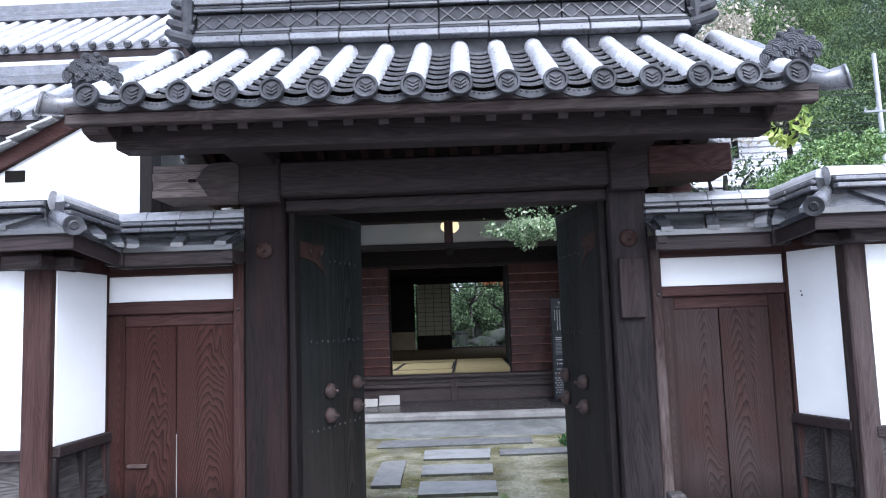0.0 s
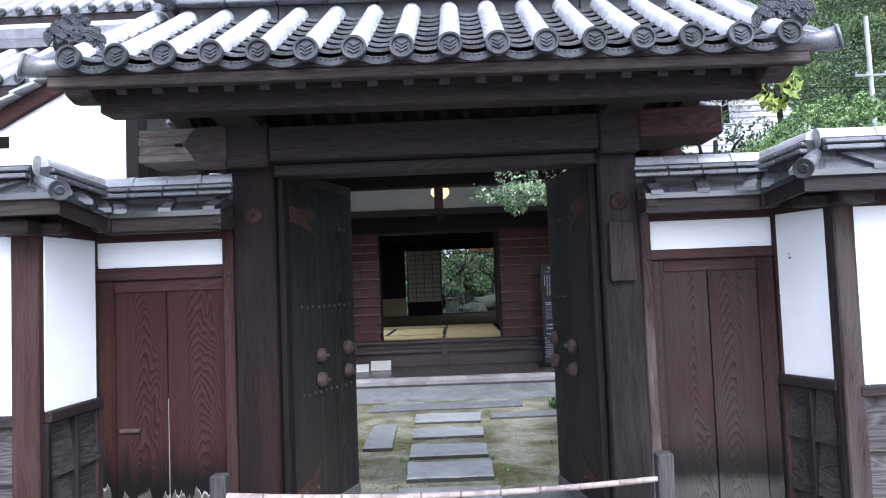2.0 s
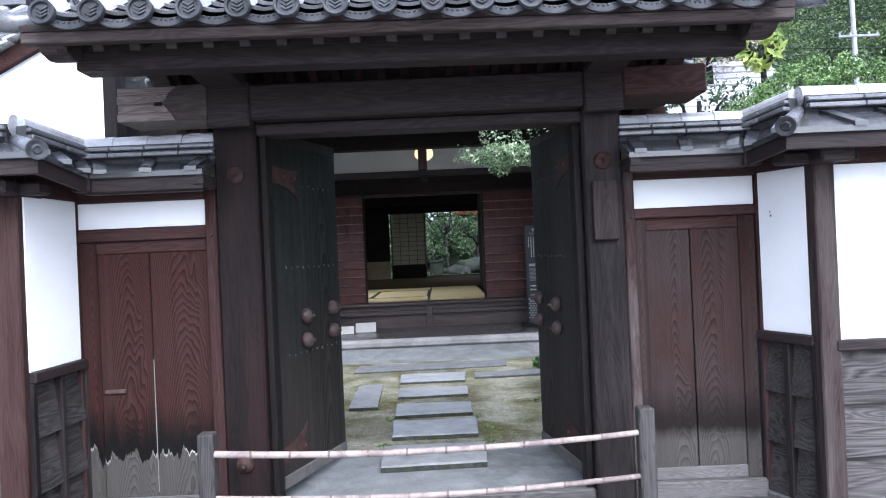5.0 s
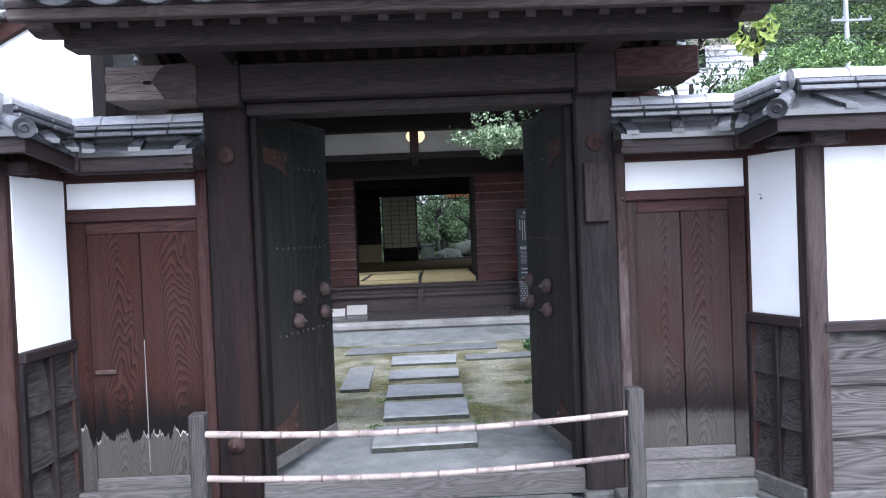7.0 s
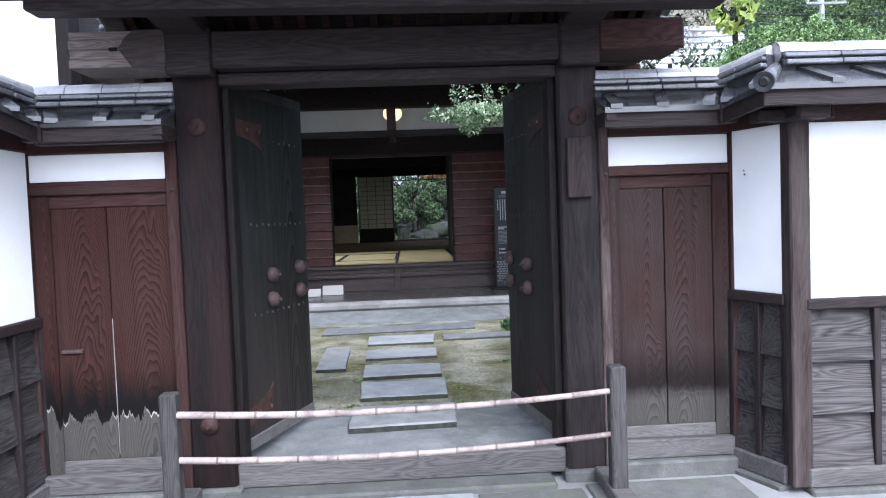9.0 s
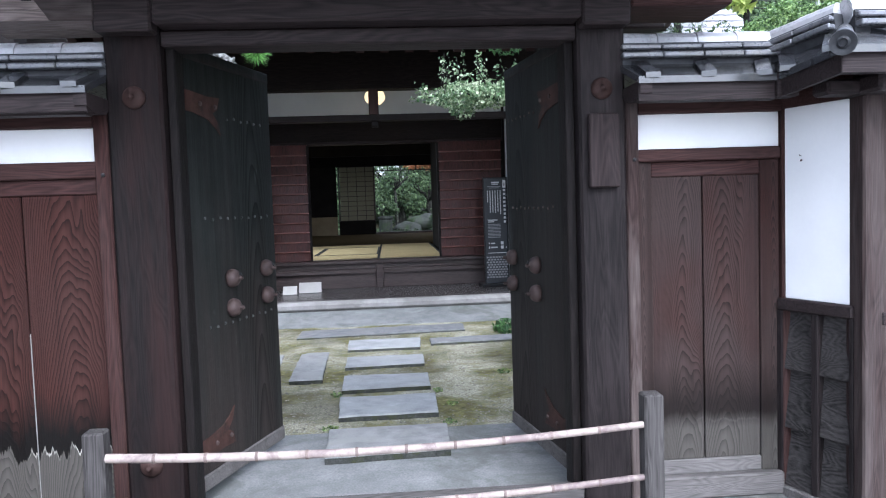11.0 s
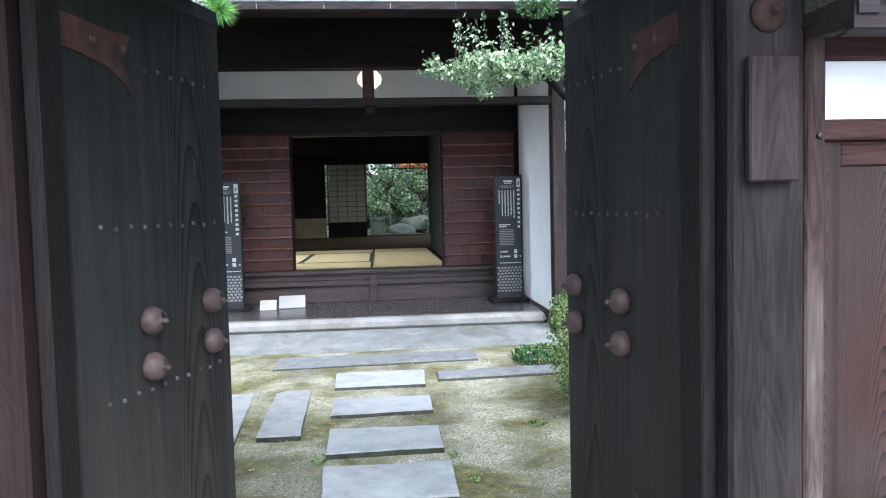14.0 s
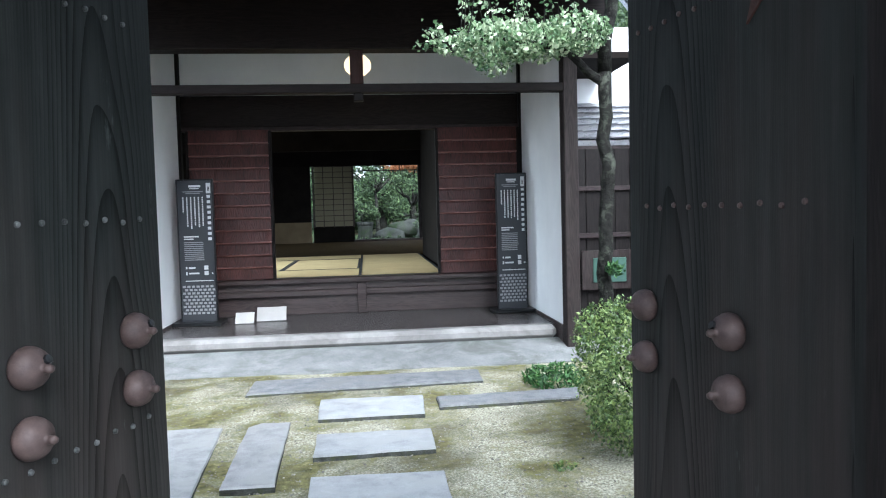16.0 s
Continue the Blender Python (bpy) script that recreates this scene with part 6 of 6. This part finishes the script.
for x in (2.15, 2.4, 3.2):
    part("wall_post", box(x - 0.03, x + 0.03, 12.46, 12.51, 2.3, 3.55, 0.004), WOOD_BLACK_Z, nb)
part("roof_bed", slab([(1.95, 11.0, 2.02), (6.5, 11.0, 2.02), (6.5, 12.5, 2.62), (1.95, 12.5, 2.62)], 0.06), TILE, nb)
part("fascia", box(1.95, 6.5, 11.0, 11.05, 1.88, 1.97, 0.004), WOOD_BLACK_X, nb)
pt = mesh_of(slab([(-0.125, 0, 0.022), (0.11, 0, 0.03), (0.11, 0.27, 0.008), (-0.125, 0.27, 0.0)], 0.018), TILE)
for i in range(10):
    for j in range(6):
        piece("roof_tile", pt, nb, pose(2.1 + i * 0.245, 10.98 + j * 0.25, 2.03 + j * 0.1, math.degrees(math.atan2(0.6, 1.5))))

# ---------------------------------------------------------------- the white gabled house and the roofs behind the gate
gh = thing("gabled_house", (-6, 8.6, 0), "white plastered gabled house with a dark barge board", "house", "structure")
wall = [(-10.5, -0.1), (-3.43, -0.1), (-3.43, 4.08), (-10.5, 0.33)]
part("wall", prism(wall, 0.15, pose(0, 8.372, 0)), PLASTER, gh)
part("corner_board", box(-3.43, -3.29, 8.35, 8.6, -0.1, 4.1, 0.006), WOOD_BLACK_Z, gh)
m = pose(-5.13, 8.3, 3.2, 0, -28.0, 0)
part("barge_board", box(-5, 2.0, 0.0, 0.07, -0.02, 0.15, 0.006, None, m), WOOD_RED_X, gh)
part("soffit", box(-5, 2.0, 0.072, 0.32, 0.10, 0.15, 0.0, None, m), WOOD_BLACK_X, gh)
part("wall_vent", box(-4.98, -4.75, 8.355, 8.38, 3.12, 3.25, 0.003), GLOOM_BLACK, gh)
vt = mesh_of(box(-0.19, 0.11, -0.13, 0.35, 0, 0.03, 0.005), TILE_SKY_PALE)
for k in range(18):
    piece("verge_tile", vt, gh, m @ pose(-3.3 + k * 0.26, 0.0, 0.16 + 0.0, 0, 7, 0))
part("roof_bed", box(-5, 2.0, 0.2, 4.0, 0.15, 0.2, 0, None, m), TILE, gh)


def far_roof(name, x0, x1, y0, z0, y1, z1, pitch, ridge_h, label):
    r = thing(name, ((x0 + x1) / 2, y0, z0 - 0.1), label, "roof", "structure")
    part("tile_bed", slab([(x0, y0, z0), (x1, y0, z0), (x1, y1, z1), (x0, y1, z1)], 0.05), TILE, r)
    part("eave_shadow_board", box(x0, x1, y0 + 0.02, y0 + 0.1, z0 - 0.22, z0 - 0.05, 0.004), WOOD_BLACK_X, r)
    ln = math.hypot(y1 - y0, z1 - z0)
    me = mesh_of(tube([(0, 0, 0), (0, ln, 0)], 0.07, 12), TILE_SKY_PALE)
    k = 0
    while x0 + k * pitch < x1:
        x = x0 + k * pitch + 0.05
        piece("cover_tile", me, r, pose(x, y0 - 0.02, z0 + 0.02, math.degrees(math.atan2(z1 - z0, y1 - y0))))
        piece("end_disc", DISC, r, pose(x, y0 - 0.022, z0 + 0.02, 88) @ Matrix.Scale(1.2, 4))
        k += 1
    for h0, h1, half in ((0.0, 0.07, 0.2), (0.075, 0.13, 0.17), (0.135, 0.19, 0.15), (0.195, ridge_h - 0.06, 0.12)):
        part("ridge_course", box(x0, x1, y1 - half, y1 + half, z1 + h0, z1 + h1, 0.006), TILE, r)
    part("ridge_cap", tube([(x0, y1, z1 + ridge_h - 0.05), (x1, y1, z1 + ridge_h - 0.05)], 0.09, 12), TILE_SKY_PALE, r)
    part("rear_bed", slab([(x0, y1, z1), (x1, y1, z1), (x1, y1 + 2, z1 - 1), (x0, y1 + 2, z1 - 1)], 0.05), TILE, r)
    return r


far_roof("middle_roof", -12, -3.95, 8.9, 4.05, 10.2, 4.85, 0.27, 0.36, "pale grey tiled roof with a stacked ridge")
far_roof("upper_roof", -13, -3.2, 11.6, 6.0, 13.4, 7.25, 0.29, 0.4, "high grey tiled roof with round eave tiles")
part("wall", box(-13, -3.6, 12.2, 12.4, 0, 6.2, 0), PLASTER, bpy.data.objects["upper_roof"])
part("rear_wall", box(-13, -4.2, 11.4, 11.5, 0, 4.4, 0), PLASTER, bpy.data.objects["middle_roof"])

nr = thing("neighbour_roof", (5.2, 13.0, 3.4), "pale weathered tiled roof seen between the trees", "roof", "structure")
part("tile_bed", slab([(3.9, 12.6, 3.45), (6.6, 12.6, 3.45), (6.6, 14.4, 4.75), (3.9, 14.4, 4.75)], 0.08), TILE, nr)
nt = mesh_of(slab([(-0.13, 0, 0.03), (0.12, 0, 0.04), (0.12, 0.28, 0.012), (-0.13, 0.28, 0.0)], 0.02), TILE_SKY_PALE)
for i in range(10):
    for j in range(8):
        piece("roof_tile", nt, nr, pose(4.05 + i * 0.265, 12.58 + j * 0.225, 3.46 + j * 0.1625, math.degrees(math.atan2(1.3, 1.8))))
part("wall", box(3.95, 6.55, 13.0, 13.1, 0, 3.6, 0), WOOD_BLACK_Z, nr)

# house walls that close the place
own = box(-6.4, -1.96, 9.62, 9.72, 0, 3.3, 0)
whole("house_wall", own, WOOD_BLACK_Z, "dark boarded wall of the house", "wall", "structure")

# ---------------------------------------------------------------- hillside, trees, pole
def crown(name, centre, radii, count, size, material, label, category, clumps=26, seed=1, shell=0.6, trunk=True):
    """A tree: tapered trunk and limbs, and a crown of many leaf clumps with gaps."""
    g = np.random.default_rng(seed)
    t = thing(name, (centre[0], centre[1], -0.16), label, category)
    if trunk:
        own = bmesh.new()
        limb(own, (centre[0], centre[1], -0.2), (centre[0], centre[1], centre[2] + radii[2] * 0.3), radii[0] * 0.07 + 0.05, 0.03, 0.05, seed, 6)
        for k in range(5):
            a = k * 1.3
            limb(own, (centre[0], centre[1], centre[2] - radii[2] * 0.5), (centre[0] + radii[0] * 0.7 * math.cos(a), centre[1] + radii[1] * 0.7 * math.sin(a), centre[2] + radii[2] * 0.3), 0.05, 0.015, 0.04, seed + k, 5)
        part("trunk", own, BARK, t, smooth=True)
    pts = []
    for k in range(clumps):
        d = g.normal(size=3)
        d /= np.linalg.norm(d)
        c = np.array(centre) + d * np.array(radii) * (0.55 + 0.4 * g.random())
        s = (0.22 + 0.2 * g.random())
        pts.append(cloud(g, c, np.array(radii) * s, count // clumps, shell))
    leaves("crown", leaf_mesh(np.concatenate(pts), size, 0.5, seed), material, t)
    return t


dome = thing("clipped_tree", (4.1, 7.6, -0.16), "dense clipped dome of small glossy green leaves behind the wall", "tree")
own = bmesh.new()
limb(own, (4.1, 7.6, -0.2), (4.08, 7.6, 1.9), 0.09, 0.06, 0.03, 21, 6)
for k in range(7):
    a = k * 0.9
    limb(own, (4.08, 7.6, 1.7), (4.08 + 0.8 * math.cos(a), 7.6 + 0.65 * math.sin(a), 2.4), 0.04, 0.012, 0.03, 200 + k, 5)
part("trunk", own, BARK, dome, smooth=True)
g = np.random.default_rng(21)
way = g.normal(size=(520, 3))
way /= np.linalg.norm(way, axis=1)[:, None]
tufts = np.array([4.1, 7.6, 2.22]) + way * np.array([1.12, 0.9, 0.88]) * (0.84 + 0.15 * g.random((520, 1)))
pts = np.concatenate([cloud(g, c, np.array([0.10, 0.10, 0.06]) * (0.7 + 0.6 * g.random()), 90, 0.3) for c in tufts])
leaves("crown", leaf_mesh(pts, 0.0215, 0.45, 21, long=1.4), LEAF_DOME, dome)
crown("young_maple", (3.98, 8.8, 3.5), (0.32, 0.22, 0.24), 150, 0.068, LEAF_LIME, "young tree with bright yellow-green leaves", "tree", 12, 22)
crown("garden_tree", (3.75, 10.2, 3.0), (0.8, 0.5, 0.75), 2300, 0.036, LEAF_WOOD, "loose green garden tree behind the wall", "tree", 16, 23)
crown("blossom_tree", (5.2, 13.5, 5.6), (1.3, 1.0, 1.3), 3600, 0.05, LEAF_PALE, "bare-limbed tree with pale dry blossom", "tree", 26, 24)

own = bmesh.new()
hx, hy = 50, 16
hill = [[own.verts.new((-10 + 80 * i / hx, 24 + 45 * j / hy, -0.2 + 30 * (j / hy) ** 0.8 * min(1, max(0, (i / hx - 0.1) * 3)) + 1.2 * noise.noise((i * 0.4, j * 0.4, 2)))) for i in range(hx + 1)] for j in range(hy + 1)]
for j in range(hy):
    for i in range(hx):
        own.faces.new((hill[j][i], hill[j][i + 1], hill[j + 1][i + 1], hill[j + 1][i]))
whole("hillside", own, LEAF_FLOOR, "wooded hillside behind the houses", "hill", "structure", smooth=True)
g = np.random.default_rng(31)
tone = {0: [], 1: [], 2: []}
for k in range(330):
    u, v = g.random(), g.random()
    y = 23 + 36 * v
    x = 0.2 + y * math.tan(radians(15 + 23 * u))
    ground = 30 * max(0.0, (y - 24) / 45) ** 0.8 * min(1, max(0, ((x + 10) / 80 - 0.1) * 3))
    h = 2.0 + 4.5 * g.random()
    rad = 1.0 + 1.3 * g.random()
    tone[k % 9 // 4].append(cloud(g, (x, y, ground + h), (rad, rad, rad * 0.8), 1500, 0.5))
    if k % 3 == 0:
        tone[k % 9 // 4].append(cloud(g, (x, y, ground + h + rad * 0.8), (rad * 0.5, rad * 0.5, rad * 0.7), 600, 0.5))
for k, mt in ((0, LEAF_WOOD), (1, LEAF_HILL), (2, LEAF_WOOD)):
    ob = leaves("woodland", leaf_mesh(np.concatenate(tone[k]), 0.075, 0.5, 40 + k), mt)
    tagged(ob, "mixed green woodland covering the hillside", "woodland", kind="stuff")

PX, PY = 10.55, 18.0
pole = thing("utility_pole", (PX, PY, -0.2), "pale concrete utility pole with cross arms and cables", "utility pole")
part("shaft", tube([(PX, PY, -0.2), (PX - 0.12, PY, 7.6)], [0.07, 0.052], 12), POLE_GREY, pole)
arm_low = part("cross_arm", box(PX - 0.5, PX + 0.5, PY - 0.06, PY, 6.11, 6.17, 0.01), POLE_GREY, pole)
for x in (-0.46, -0.2, 0.25, 0.46):
    part("insulator", lathe([(0.03, 0), (0.04, 0.04), (0.02, 0.07), (0.035, 0.10), (0, 0.12)], 8, pose(PX + x, PY - 0.03, 6.17) @ Matrix.Scale(0.7, 4)), POLE_GREY, arm_low)
for z, dz in ((5.85, 0.6), (5.6, 0.2), (6.6, 0.9), (5.2, -0.2)):
    part("cable", tube([(PX + 8 * q, PY, z + dz * q - 0.8 * q * (1 - q)) for q in (k / 10 for k in range(-9, 11))], 0.012, 5), BLACK, pole)

# ---------------------------------------------------------------- the garden seen through the rooms
own = bmesh.new()
bmesh.ops.create_grid(own, x_segments=20, y_segments=20, size=7, matrix=Matrix.Translation((1.0, 28.8, 0.12)))
for v in own.verts:
    v.co.z += 0.25 * noise.noise(v.co * 0.6) + 0.05 * (v.co.y - 22)
whole("garden_ground", own, LEAF_FLOOR, "mossy garden ground behind the house", "ground", "structure", smooth=True)


def rock(name, at, size, seed, label):
    own = bmesh.new()
    bmesh.ops.create_icosphere(own, subdivisions=3, radius=1.0)
    for v in own.verts:
        n = noise.noise(v.co * 1.3 + Vector((seed * 3.1, 0, 0))) * 0.35 + 0.12 * noise.noise(v.co * 4 + Vector((0, seed, 0)))
        v.co = Vector((v.co.x * size[0], v.co.y * size[1], v.co.z * size[2])) * (1 + n) + Vector(at)
    whole(name, own, ROCK, label, "rock", group="garden rocks", smooth=True)


for k, (at, sz) in enumerate((((0.75, 24.2, 0.55), (0.5, 0.4, 0.32)), ((1.3, 25.2, 0.8), (0.6, 0.4, 0.3)), ((0.35, 23.7, 0.4), (0.35, 0.3, 0.2)), ((1.75, 24.5, 0.6), (0.3, 0.3, 0.25)))):
    rock("garden_rock", at, sz, k, "mossy grey garden rock")
own = lathe([(0.2, 0), (0.22, 0.05), (0.21, 0.6), (0.24, 0.66), (0.24, 0.72), (0.0, 0.72)], 16, pose(0.0, 24.3, 0.35))
whole("stone_post", own, ROCK, "short round stone post among the rocks", "stone post")
own = box(0.9, 2.0, 26.2, 26.6, 1.18, 1.28, 0.03)
whole("stone_bench", own, ROCK, "flat grey stone slab in the garden", "stone slab")
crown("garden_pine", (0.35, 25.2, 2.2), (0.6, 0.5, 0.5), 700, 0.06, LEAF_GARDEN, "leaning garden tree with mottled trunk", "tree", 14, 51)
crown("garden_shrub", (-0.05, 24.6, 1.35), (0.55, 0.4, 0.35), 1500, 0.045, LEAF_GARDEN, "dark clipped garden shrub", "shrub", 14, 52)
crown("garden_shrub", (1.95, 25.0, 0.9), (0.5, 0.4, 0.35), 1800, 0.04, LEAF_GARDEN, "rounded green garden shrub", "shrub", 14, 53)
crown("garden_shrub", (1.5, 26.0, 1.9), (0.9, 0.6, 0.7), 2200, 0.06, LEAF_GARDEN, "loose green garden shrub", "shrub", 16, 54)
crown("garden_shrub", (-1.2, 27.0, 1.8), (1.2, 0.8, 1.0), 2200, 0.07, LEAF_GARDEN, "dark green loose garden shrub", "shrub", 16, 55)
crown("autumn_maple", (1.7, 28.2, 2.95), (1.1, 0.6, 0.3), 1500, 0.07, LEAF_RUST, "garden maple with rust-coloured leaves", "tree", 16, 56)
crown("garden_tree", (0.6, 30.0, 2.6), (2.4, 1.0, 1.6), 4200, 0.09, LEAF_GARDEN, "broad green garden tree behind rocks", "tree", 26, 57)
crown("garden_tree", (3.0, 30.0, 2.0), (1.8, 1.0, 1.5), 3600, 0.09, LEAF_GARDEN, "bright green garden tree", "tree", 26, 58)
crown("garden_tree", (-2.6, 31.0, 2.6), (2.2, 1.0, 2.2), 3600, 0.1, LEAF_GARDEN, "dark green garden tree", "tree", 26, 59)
g = np.random.default_rng(77)
hedge = np.concatenate([cloud(g, (g.uniform(-7, 10), 33 + g.uniform(-0.8, 0.8), g.uniform(0.3, 6.5)), (1.1, 0.7, 0.8), 170, 0.5) for k in range(150)])
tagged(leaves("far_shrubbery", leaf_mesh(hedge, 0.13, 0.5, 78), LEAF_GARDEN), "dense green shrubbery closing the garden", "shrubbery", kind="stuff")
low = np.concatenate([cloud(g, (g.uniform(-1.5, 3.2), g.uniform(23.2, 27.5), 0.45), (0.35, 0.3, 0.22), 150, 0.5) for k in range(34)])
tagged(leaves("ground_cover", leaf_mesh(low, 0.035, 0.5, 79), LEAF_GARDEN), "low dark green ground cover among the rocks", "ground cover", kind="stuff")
